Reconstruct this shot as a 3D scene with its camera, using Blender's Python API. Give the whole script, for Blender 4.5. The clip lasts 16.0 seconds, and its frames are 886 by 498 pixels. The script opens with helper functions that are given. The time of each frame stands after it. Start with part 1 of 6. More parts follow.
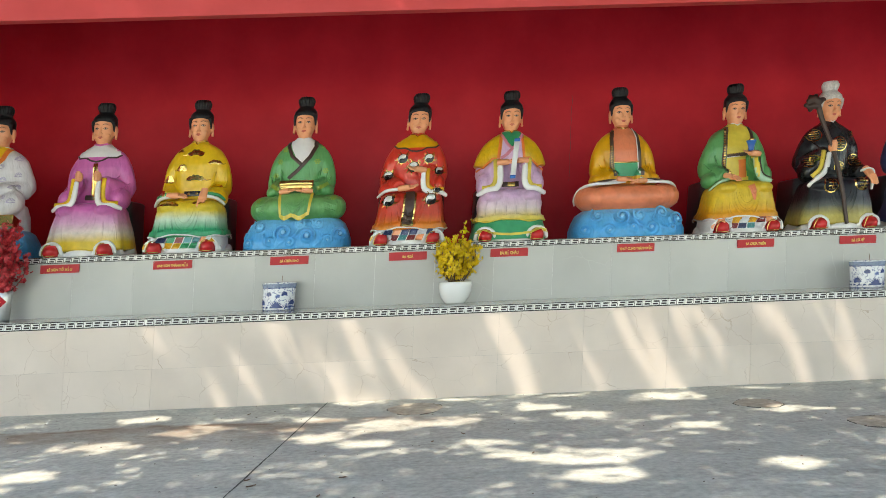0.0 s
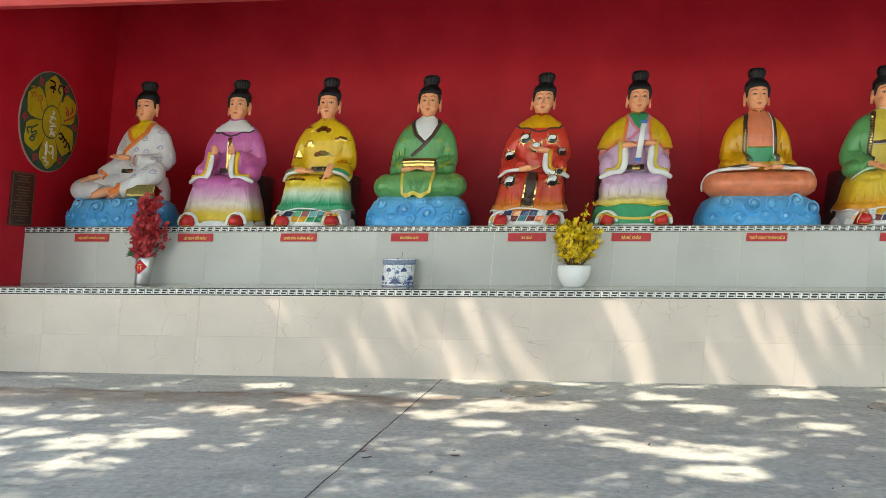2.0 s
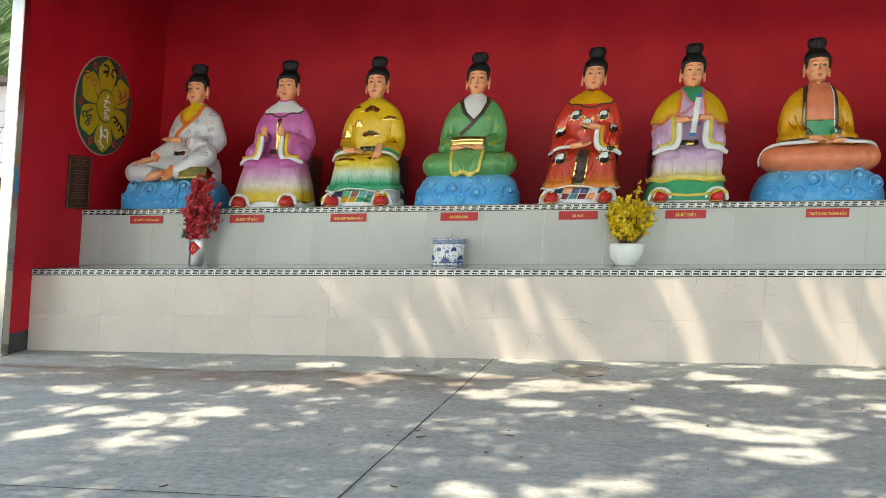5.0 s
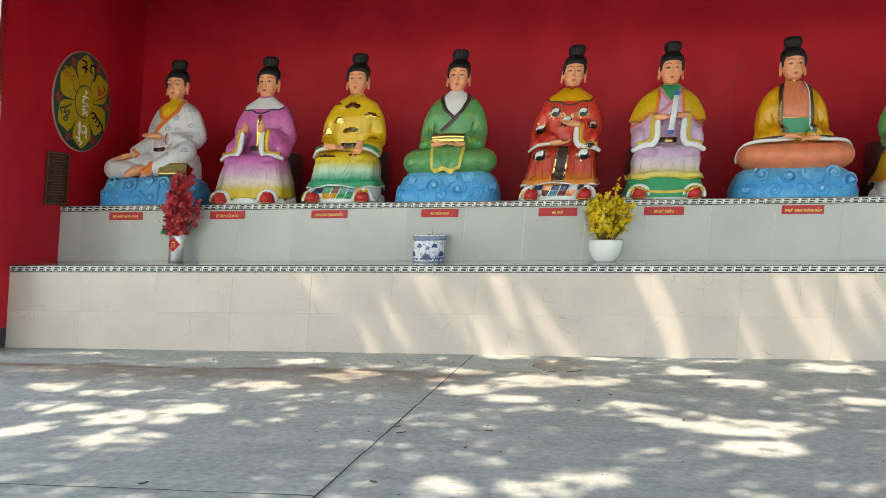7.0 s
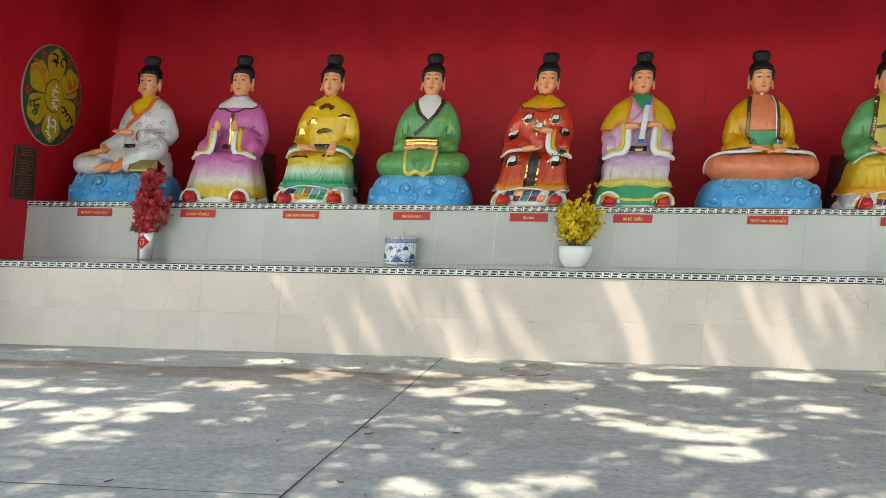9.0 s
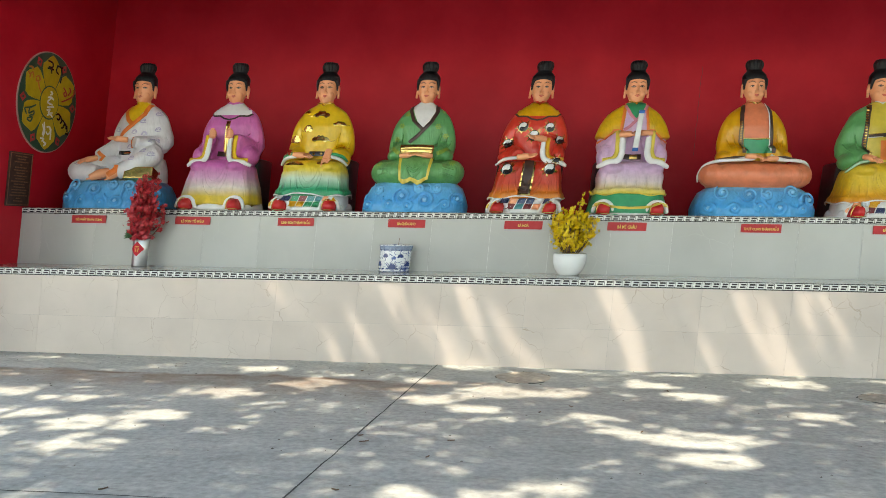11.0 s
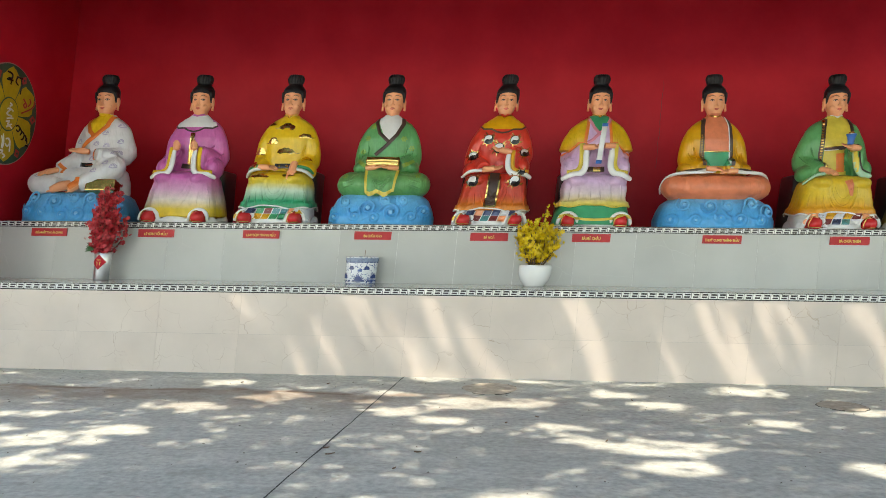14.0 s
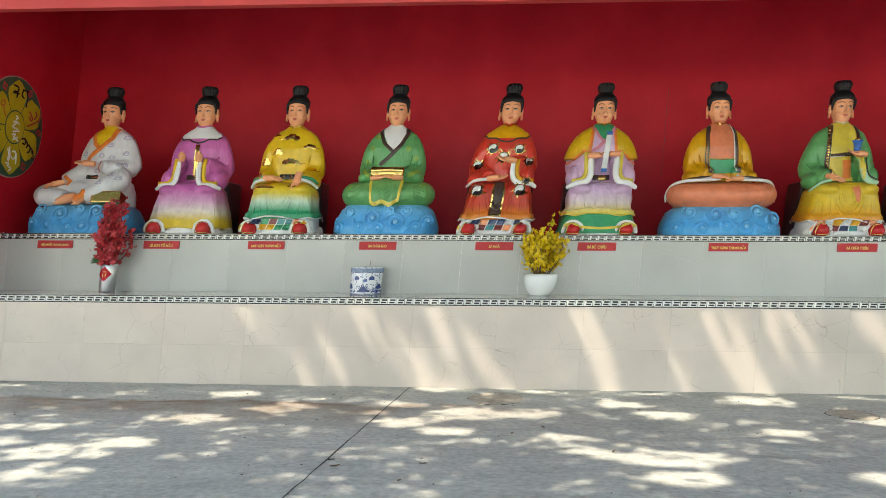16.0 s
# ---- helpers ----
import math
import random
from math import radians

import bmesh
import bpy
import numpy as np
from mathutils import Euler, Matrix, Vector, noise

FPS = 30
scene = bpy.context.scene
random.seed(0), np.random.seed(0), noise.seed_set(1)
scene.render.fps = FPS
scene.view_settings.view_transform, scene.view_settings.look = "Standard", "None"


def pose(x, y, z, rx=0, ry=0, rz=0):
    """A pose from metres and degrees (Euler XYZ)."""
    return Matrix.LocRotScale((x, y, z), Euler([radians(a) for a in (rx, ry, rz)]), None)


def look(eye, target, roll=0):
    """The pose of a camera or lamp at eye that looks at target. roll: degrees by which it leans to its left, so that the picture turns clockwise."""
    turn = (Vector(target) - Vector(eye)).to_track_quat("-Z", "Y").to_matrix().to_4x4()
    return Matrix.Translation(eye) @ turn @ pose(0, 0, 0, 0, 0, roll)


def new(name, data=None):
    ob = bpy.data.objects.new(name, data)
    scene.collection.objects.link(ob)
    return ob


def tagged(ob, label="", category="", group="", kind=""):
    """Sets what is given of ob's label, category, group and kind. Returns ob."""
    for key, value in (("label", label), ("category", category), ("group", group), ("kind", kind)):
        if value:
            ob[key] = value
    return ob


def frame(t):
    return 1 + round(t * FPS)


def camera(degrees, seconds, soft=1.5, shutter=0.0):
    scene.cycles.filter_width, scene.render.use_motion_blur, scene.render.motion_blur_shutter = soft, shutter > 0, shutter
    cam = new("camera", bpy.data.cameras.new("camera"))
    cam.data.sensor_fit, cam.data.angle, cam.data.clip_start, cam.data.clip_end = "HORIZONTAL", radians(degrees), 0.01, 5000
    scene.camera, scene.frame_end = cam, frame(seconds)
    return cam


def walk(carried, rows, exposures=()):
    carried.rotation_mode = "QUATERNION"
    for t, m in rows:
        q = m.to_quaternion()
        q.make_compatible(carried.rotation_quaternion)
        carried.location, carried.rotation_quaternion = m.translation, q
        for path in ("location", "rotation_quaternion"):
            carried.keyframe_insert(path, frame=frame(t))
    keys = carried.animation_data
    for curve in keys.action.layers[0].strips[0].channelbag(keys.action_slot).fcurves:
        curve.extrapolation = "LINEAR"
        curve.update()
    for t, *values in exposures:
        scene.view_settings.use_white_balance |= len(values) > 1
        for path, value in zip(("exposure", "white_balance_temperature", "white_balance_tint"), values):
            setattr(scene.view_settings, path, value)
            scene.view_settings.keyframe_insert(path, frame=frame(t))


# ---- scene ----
# ---- camera ----
cam = camera(56.85, 16.0, 0.6)
PATH = [
    (0, (5.706, -7.637, 1.267), (5.7720, -5.6386, 1.2974), -2.14),
    (0.5, (5.720, -7.639, 1.276), (5.5896, -5.6439, 1.3031), -1.41),
    (1, (5.702, -7.642, 1.285), (5.4877, -5.6535, 1.2962), -0.56),
    (1.5, (5.705, -7.633, 1.290), (5.4959, -5.6436, 1.2765), -0.38),
    (2, (5.687, -7.625, 1.297), (5.4673, -5.6370, 1.2776), -0.03),
    (2.5, (5.643, -7.614, 1.301), (5.3884, -5.6310, 1.2653), -0.49),
    (3, (5.630, -7.606, 1.295), (5.3119, -5.6314, 1.2573), -0.70),
    (3.5, (5.605, -7.608, 1.277), (5.2531, -5.6401, 1.2379), -0.30),
    (4, (5.636, -7.576, 1.296), (5.2763, -5.6091, 1.2448), -0.41),
    (6.5, (5.638, -7.610, 1.296), (5.3623, -5.6301, 1.2178), -0.68),
    (7, (5.657, -7.618, 1.305), (5.3700, -5.6399, 1.2244), -0.53),
    (7.5, (5.658, -7.636, 1.300), (5.3696, -5.6587, 1.2262), 0.10),
    (8, (5.652, -7.644, 1.300), (5.3908, -5.6621, 1.2257), 0.37),
    (8.5, (5.662, -7.652, 1.304), (5.4332, -5.6666, 1.2294), 0.66),
    (11, (5.659, -7.675, 1.313), (5.4555, -5.6857, 1.2573), 0.81),
    (11.5, (5.660, -7.688, 1.316), (5.4578, -5.6983, 1.2685), 0.92),
    (12, (5.652, -7.691, 1.314), (5.4513, -5.7020, 1.2728), 0.57),
    (12.5, (5.665, -7.698, 1.314), (5.4702, -5.7078, 1.2769), 1.00),
    (13, (5.663, -7.693, 1.313), (5.4864, -5.7013, 1.2775), 1.01),
    (13.5, (5.664, -7.701, 1.308), (5.5338, -5.7051, 1.2764), 1.02),
    (14, (5.667, -7.696, 1.304), (5.5439, -5.6997, 1.2807), 0.65),
    (14.5, (5.678, -7.691, 1.304), (5.5455, -5.6953, 1.2881), 0.38),
    (15, (5.681, -7.689, 1.297), (5.5537, -5.6927, 1.2887), 0.39),
    (15.5, (5.683, -7.676, 1.307), (5.5443, -5.6809, 1.3020), 0.30),
    (16, (5.683, -7.677, 1.310), (5.5432, -5.6816, 1.3086), 0.25),
]
EXPOSURE, KELVIN, TINT = 2.29, 8200, 8
walk(cam, [(t, look(e, a, r)) for t, e, a, r in PATH], [(0, EXPOSURE + 0.06, KELVIN, TINT), (1.5, EXPOSURE, KELVIN, TINT), (16, EXPOSURE, KELVIN, TINT)])

# ---- light ----
SUN = Vector((-0.42, -0.27, 1.0)).normalized()      # towards the sun
world = bpy.data.worlds.new("sky")
scene.world = world
world.use_nodes = True
wn = world.node_tree.nodes
sky = wn.new("ShaderNodeTexSky")
sky.sky_type, sky.sun_disc = "NISHITA", False
sky.sun_elevation = math.asin(SUN.z)
sky.sun_rotation = math.atan2(SUN.x, SUN.y)
wn["Background"].inputs["Strength"].default_value = 0.15
world.node_tree.links.new(sky.outputs[0], wn["Background"].inputs[0])
sun = new("sun", bpy.data.lights.new("sun", "SUN"))
sun.data.energy, sun.data.angle, sun.data.color = 1.45, radians(0.75), (1.0, 0.985, 0.985)
sun.matrix_world = look(SUN * 40, (0, 0, 0))


# ---- materials ----
def nodes_of(name):
    m = bpy.data.materials.new(name)
    m.use_nodes = True
    return m, m.node_tree.nodes, m.node_tree.links, m.node_tree.nodes["Principled BSDF"]


def mixed(n, l, fac, a, b):
    """Colour a to b by a 0..1 socket; a and b are colours or sockets."""
    k = n.new("ShaderNodeMix")
    k.data_type = "RGBA"
    l.new(fac, k.inputs[0])
    for i, c in ((6, a), (7, b)):
        if isinstance(c, tuple):
            k.inputs[i].default_value = (*c, 1)
        else:
            l.new(c, k.inputs[i])
    return k.outputs[2]


def ramp(n, l, sock, lo, hi):
    k = n.new("ShaderNodeMapRange")
    l.new(sock, k.inputs[0])
    k.inputs[1].default_value, k.inputs[2].default_value = lo, hi
    return k.outputs[0]


def noise_of(n, l, scale, detail=4.0, stretch=None, rough=0.55):
    c = n.new("ShaderNodeTexCoord")
    t = n.new("ShaderNodeTexNoise")
    t.inputs["Scale"].default_value, t.inputs["Detail"].default_value = scale, detail
    t.inputs["Roughness"].default_value = rough
    if stretch:
        m = n.new("ShaderNodeMapping")
        m.inputs["Scale"].default_value = stretch
        l.new(c.outputs["Object"], m.inputs[0])
        l.new(m.outputs[0], t.inputs["Vector"])
    else:
        l.new(c.outputs["Object"], t.inputs["Vector"])
    return t.outputs[0]


def bumped(n, l, p, sock, strength=0.2, dist=0.01):
    b = n.new("ShaderNodeBump")
    b.inputs["Strength"].default_value, b.inputs["Distance"].default_value = strength, dist
    l.new(sock, b.inputs["Height"])
    l.new(b.outputs[0], p.inputs["Normal"])


def painted(name, col, rough=0.35, vary=0.10, scale=9.0, metal=0.0, bump=0.12, folds=0.0):
    """Enamel paint over plaster: slight tone drift, brush relief and dust."""
    m, n, l, p = nodes_of(name)
    dark = tuple(c * (1 - vary * 1.6) for c in col)
    lite = tuple(min(1, c * (1 + vary) + 0.01) for c in col)
    f = ramp(n, l, noise_of(n, l, scale), 0.3, 0.72)
    l.new(mixed(n, l, f, dark, lite), p.inputs["Base Color"])
    p.inputs["Roughness"].default_value, p.inputs["Metallic"].default_value = rough, metal
    if folds:
        bumped(n, l, p, noise_of(n, l, 3.0, 3, (4.2, 4.2, 0.9)), folds, 0.05)
    else:
        bumped(n, l, p, noise_of(n, l, scale * 5), bump, 0.004)
    return m


def faded(name, stops, rough=0.35, edge=0.05):
    """Sprayed paint that passes from colour to colour with the height over the statue's foot."""
    m, n, l, p = nodes_of(name)
    c = n.new("ShaderNodeTexCoord")
    x = n.new("ShaderNodeSeparateXYZ")
    l.new(c.outputs["Object"], x.inputs[0])
    a = n.new("ShaderNodeMath")
    a.operation = "MULTIPLY_ADD"
    l.new(noise_of(n, l, 5.0, 2.0), a.inputs[0])
    a.inputs[1].default_value = edge
    l.new(x.outputs[2], a.inputs[2])
    r = n.new("ShaderNodeValToRGB")
    l.new(a.outputs[0], r.inputs[0])
    el = r.color_ramp.elements
    while len(el) < len(stops):
        el.new(0.5)
    for e, (z, col) in zip(el, stops):
        e.position, e.color = z, (*col, 1)
    f = ramp(n, l, noise_of(n, l, 14), 0.3, 0.75)
    k = n.new("ShaderNodeMix")
    k.data_type, k.blend_type = "RGBA", "MULTIPLY"
    k.inputs[0].default_value = 0.25
    l.new(r.outputs[0], k.inputs[6])
    l.new(f, k.inputs[7])
    l.new(k.outputs[2], p.inputs["Base Color"])
    p.inputs["Roughness"].default_value = rough
    bumped(n, l, p, noise_of(n, l, 3.0, 3, (4.2, 4.2, 0.9)), 0.4, 0.05)
    return m


def stone(name, col, vein, rough=0.18, scale=1.6):
    """Glazed stone-look tile: cloudy body, thin veins, its own tone on each piece."""
    m, n, l, p = nodes_of(name)
    info = n.new("ShaderNodeObjectInfo")
    c = n.new("ShaderNodeTexCoord")
    add = n.new("ShaderNodeVectorMath")
    add.operation = "MULTIPLY_ADD"
    l.new(info.outputs["Random"], add.inputs[0])
    add.inputs[1].default_value = (7, 3, 5)
    l.new(c.outputs["Object"], add.inputs[2])

    def tex(s, d):
        t = n.new("ShaderNodeTexNoise")
        t.inputs["Scale"].default_value, t.inputs["Detail"].default_value = s, d
        l.new(add.outputs[0], t.inputs["Vector"])
        return t.outputs[0]
    body = mixed(n, l, ramp(n, l, tex(scale, 6), 0.3, 0.7), tuple(v * 0.83 for v in col), col)
    warp = n.new("ShaderNodeTexNoise")
    warp.inputs["Scale"].default_value, warp.inputs["Detail"].default_value = scale * 2.5, 5
    l.new(add.outputs[0], warp.inputs["Vector"])
    bent = n.new("ShaderNodeVectorMath")
    bent.operation = "MULTIPLY_ADD"
    l.new(warp.outputs["Color"], bent.inputs[0])
    bent.inputs[1].default_value = (0.22, 0.22, 0.22)
    l.new(add.outputs[0], bent.inputs[2])
    crack = n.new("ShaderNodeTexVoronoi")
    crack.feature = "DISTANCE_TO_EDGE"
    crack.inputs["Scale"].default_value = scale * 2.2
    l.new(bent.outputs[0], crack.inputs["Vector"])
    line = ramp(n, l, crack.outputs["Distance"], 0.012, 0.0)
    broken = n.new("ShaderNodeMath")
    broken.operation = "MULTIPLY"
    l.new(line, broken.inputs[0])
    l.new(ramp(n, l, tex(scale * 2.1, 3), 0.44, 0.74), broken.inputs[1])
    l.new(mixed(n, l, broken.outputs[0], body, vein), p.inputs["Base Color"])
    p.inputs["Roughness"].default_value = rough
    bumped(n, l, p, tex(3.0, 2), 0.05, 0.01)
    return m


def concrete():
    m, n, l, p = nodes_of("worn_concrete")
    big = ramp(n, l, noise_of(n, l, 0.55, 6), 0.3, 0.7)
    fine = ramp(n, l, noise_of(n, l, 22, 5), 0.25, 0.75)
    swirl = ramp(n, l, noise_of(n, l, 3.2, 5, (0.35, 1.6, 1)), 0.35, 0.7)
    base = mixed(n, l, big, (0.515, 0.525, 0.475), (0.625, 0.635, 0.58))
    base = mixed(n, l, swirl, base, (0.465, 0.472, 0.43))
    k = n.new("ShaderNodeMix")
    k.data_type, k.blend_type = "RGBA", "MULTIPLY"
    k.inputs[0].default_value = 0.42
    l.new(base, k.inputs[6])
    l.new(fine, k.inputs[7])
    base = k.outputs[2]
    blot = ramp(n, l, noise_of(n, l, 5.5, 6, (0.7, 1.3, 1), 0.7), 0.52, 0.72)
    spot = n.new("ShaderNodeMath")
    spot.operation = "MULTIPLY"
    l.new(blot, spot.inputs[0])
    spot.inputs[1].default_value = 0.45
    base = mixed(n, l, spot.outputs[0], base, (0.20, 0.19, 0.165))
    # darker flecks worn into the trowelled skin
    fleck = ramp(n, l, noise_of(n, l, 13, 3, (0.45, 1.5, 1), 0.6), 0.60, 0.70)
    thin = n.new("ShaderNodeMath")
    thin.operation = "MULTIPLY"
    l.new(fleck, thin.inputs[0])
    thin.inputs[1].default_value = 0.38
    base = mixed(n, l, thin.outputs[0], base, (0.20, 0.20, 0.18))

    def math_of(kind, a, b):
        k = n.new("ShaderNodeMath")
        k.operation = kind
        for i, v in enumerate((a, b)):
            if isinstance(v, (int, float)):
                k.inputs[i].default_value = v
            else:
                l.new(v, k.inputs[i])
        return k.outputs[0]
    # a tide line of brown silt in front of the ledge, fading out over the yard
    c = n.new("ShaderNodeTexCoord")
    x = n.new("ShaderNodeSeparateXYZ")
    l.new(c.outputs["Object"], x.inputs[0])
    wob = math_of("MULTIPLY", math_of("SUBTRACT", noise_of(n, l, 0.8, 3), 0.5), 0.45)
    d = math_of("SUBTRACT", math_of("SUBTRACT", wob, x.outputs[1]), 0.90)
    patch = ramp(n, l, noise_of(n, l, 1.5, 5), 0.30, 0.62)
    wash = math_of("MULTIPLY", math_of("MULTIPLY", ramp(n, l, d, -0.06, 0.04), ramp(n, l, d, 0.95, 0.05)), math_of("MULTIPLY", patch, 0.85))
    tide = math_of("MULTIPLY", math_of("MULTIPLY", ramp(n, l, math_of("ABSOLUTE", d, 0), 0.10, 0.0), ramp(n, l, noise_of(n, l, 2.6, 4), 0.30, 0.52)), 0.95)
    silt = math_of("MULTIPLY", math_of("MAXIMUM", wash, tide), ramp(n, l, x.outputs[0], 6.6, 4.6))
    base = mixed(n, l, silt, base, (0.19, 0.11, 0.066))
    l.new(base, p.inputs["Base Color"])
    p.inputs["Roughness"].default_value = 0.75
    bumped(n, l, p, noise_of(n, l, 30, 6), 0.35, 0.01)
    return m


def leafy(name, a, b):
    m, n, l, p = nodes_of(name)
    g = n.new("ShaderNodeNewGeometry")
    l.new(mixed(n, l, g.outputs["Random Per Island"], a, b), p.inputs["Base Color"])
    p.inputs["Roughness"].default_value = 0.45
    return m


M = dict(
    red_wall=painted("red_wall_paint", (0.55, 0.008, 0.024), 0.5, 0.10, 1.3, 0, 0.06),
    red_beam=painted("red_beam_paint", (0.60, 0.045, 0.05), 0.5, 0.06, 1.5, 0, 0.05),
    beige=stone("beige_tile", (0.63, 0.54, 0.47), (0.36, 0.28, 0.22)),
    grey=stone("grey_tile", (0.47, 0.475, 0.45), (0.475, 0.48, 0.455), 0.2, 1.1),
    ledge=stone("ledge_tile", (0.50, 0.505, 0.485), (0.51, 0.515, 0.495), 0.10, 1.1),
    grout=painted("grout", (0.40, 0.37, 0.32), 0.9),
    grout_grey=painted("grout_grey", (0.62, 0.63, 0.61), 0.9),
    ground=concrete(),
    joint=painted("joint_dirt_and_shade", (0.06, 0.06, 0.055), 0.95),
    strip_white=painted("border_white", (0.62, 0.63, 0.62), 0.2),
    strip_black=painted("border_black", (0.012, 0.012, 0.013), 0.2),
    steel=painted("brushed_steel", (0.54, 0.52, 0.49), 0.16, 0.06, 3, 1.0, 0.05),
    ceiling=painted("ceiling_paint", (0.55, 0.53, 0.5), 0.7),
)


M["red_wall"].node_tree.nodes["Principled BSDF"].inputs["Specular IOR Level"].default_value = 0.2


# ---- mesh helpers ----
LEAN, TAPER, MID = 0.088, -0.003, 5.6


def leaning(x, z):
    """The whole pavilion stands a little out of plumb."""
    return x + z * (LEAN + TAPER * (x - MID))


def part(name, bm, mats, parent=None, label="", smooth=False, at=None):
    """One mesh object. Without at, places are in the world and follow the pavilion's lean; with at=(x, y, z)
    they are counted from there, and the thing leans as the pavilion does at that place."""
    if at is None:
        for v in bm.verts:
            v.co.x = leaning(v.co.x, v.co.z)
    else:
        k = LEAN + TAPER * (at[0] - MID)
        for v in bm.verts:
            v.co.x += k * v.co.z
    me = bpy.data.meshes.new(name)
    bm.to_mesh(me)
    bm.free()
    for m in (mats if isinstance(mats, (list, tuple)) else [mats]):
        me.materials.append(m)
    if smooth:
        for f in me.polygons:
            f.use_smooth = True
    ob = new(name, me)
    if parent is not None:
        ob.parent = parent
    if label:
        tagged(ob, label)
    return ob


def thing(name, at, label, category, group="", kind=""):
    """An Empty at the thing's base."""
    ob = new(name)
    ob.empty_display_size = 0.1
    ob.location = (leaning(at[0], at[2]), at[1], at[2])
    return tagged(ob, label, category, group, kind)


def box(bm, x0, y0, z0, x1, y1, z1, bevel=0.0, mi=0):
    v = [bm.verts.new((x, y, z)) for z in (z0, z1) for y in (y0, y1) for x in (x0, x1)]
    fs = [bm.faces.new([v[i] for i in q]) for q in ((0, 2, 3, 1), (4, 5, 7, 6), (0, 1, 5, 4), (1, 3, 7, 5), (3, 2, 6, 7), (2, 0, 4, 6))]
    for f in fs:
        f.material_index = mi
    if bevel:
        r = bmesh.ops.bevel(bm, geom=list({e for f in fs for e in f.edges}), offset=bevel, segments=2, affect="EDGES")
        for f in r["faces"]:
            f.material_index = mi
    return fs


def rings(bm, rows, mi=0, n=28, power=2.0, cap=True, turn=None):
    """A skin over closed rings; rows are (centre, half width, half depth) with the rings level, or with (centre, rx, ry, power)."""
    loops = []
    for c, rx, ry, *pw in rows:
        e = 2.0 / (pw[0] if pw else power)
        loop = []
        for i in range(n):
            a = 2 * math.pi * i / n
            ca, sa = math.cos(a), math.sin(a)
            p = Vector((rx * math.copysign(abs(ca) ** e, ca), ry * math.copysign(abs(sa) ** e, sa), 0))
            if turn:
                p = turn @ p
            loop.append(bm.verts.new(Vector(c) + p))
        loops.append(loop)
    fs = []
    for a, b in zip(loops, loops[1:]):
        for i in range(n):
            fs.append(bm.faces.new((a[i], a[(i + 1) % n], b[(i + 1) % n], b[i])))
    if cap:
        fs.append(bm.faces.new(loops[0][::-1]))
        fs.append(bm.faces.new(loops[-1]))
    for f in fs:
        f.material_index = mi
    return loops


def tube(bm, pts, radii, mi=0, n=12, flat=1.0):
    """A tube along points; flat squeezes it along its second axis."""
    pts = [Vector(p) for p in pts]
    if not isinstance(radii, (list, tuple)):
        radii = [radii] * len(pts)
    loops, side = [], None
    for i, p in enumerate(pts):
        d = (pts[min(i + 1, len(pts) - 1)] - pts[max(i - 1, 0)]).normalized()
        if side is None:
            side = d.cross(Vector((0, 0, 1)) if abs(d.z) < 0.9 else Vector((0, 1, 0))).normalized()
        side = (side - d * side.dot(d)).normalized()
        up = d.cross(side)
        loops.append([bm.verts.new(p + radii[i] * (math.cos(2 * math.pi * j / n) * side + flat * math.sin(2 * math.pi * j / n) * up)) for j in range(n)])
    fs = []
    for a, b in zip(loops, loops[1:]):
        for i in range(n):
            fs.append(bm.faces.new((a[i], a[(i + 1) % n], b[(i + 1) % n], b[i])))
    fs += [bm.faces.new(loops[0][::-1]), bm.faces.new(loops[-1])]
    for f in fs:
        f.material_index = mi


def ball(bm, c, r, mi=0, seg=16, rot=None):
    """An ellipsoid with three radii."""
    m = Matrix.Translation(c) @ (rot.to_4x4() if rot else Matrix.Identity(4)) @ Matrix.Diagonal((*(r if isinstance(r, (tuple, list)) else (r, r, r)), 1))
    out = bmesh.ops.create_uvsphere(bm, u_segments=seg, v_segments=max(6, seg // 2), radius=1, matrix=m)
    for f in {f for v in out["verts"] for f in v.link_faces}:
        f.material_index = mi


# ---- the pavilion ----
X0, X1 = 0.0, 15.2            # inner faces of the side walls
Y1, Y2 = 0.79, 2.35           # second riser, back wall
Z1, Z2 = 0.845, 1.455         # the two ledges
ROOF = 3.52

bm = bmesh.new()
box(bm, X0 - 0.12, Y2, 0, X1 + 0.12, Y2 + 0.15, 4.6)
tagged(part("wall_north", bm, M["red_wall"]), "deep red painted back wall of the shrine", "wall", kind="structure")
bm = bmesh.new()
box(bm, X0 - 0.10, -0.32, 0.21, X0, Y2, 4.6)
tagged(part("wall_west", bm, M["red_wall"]), "deep red painted side wall of the shrine", "wall", kind="structure")
bm = bmesh.new()
box(bm, X1, -0.33, 0.0, X1 + 0.12, Y2, 4.6)
tagged(part("wall_east", bm, M["red_wall"]), "deep red painted side wall of the shrine", "wall", kind="structure")
bm = bmesh.new()
box(bm, X0 - 0.5, -0.36, 4.6, X1 + 0.5, Y2 + 0.5, 4.72)
tagged(part("ceiling", bm, M["ceiling"]), "pale painted ceiling under the shrine roof", "ceiling", kind="structure")
bm = bmesh.new()
box(bm, X0 - 0.12, -0.36, ROOF, X1 + 0.12, -0.26, 4.6)
tagged(part("fascia_beam", bm, M["red_beam"]), "light red painted front beam under the roof", "beam", kind="structure")

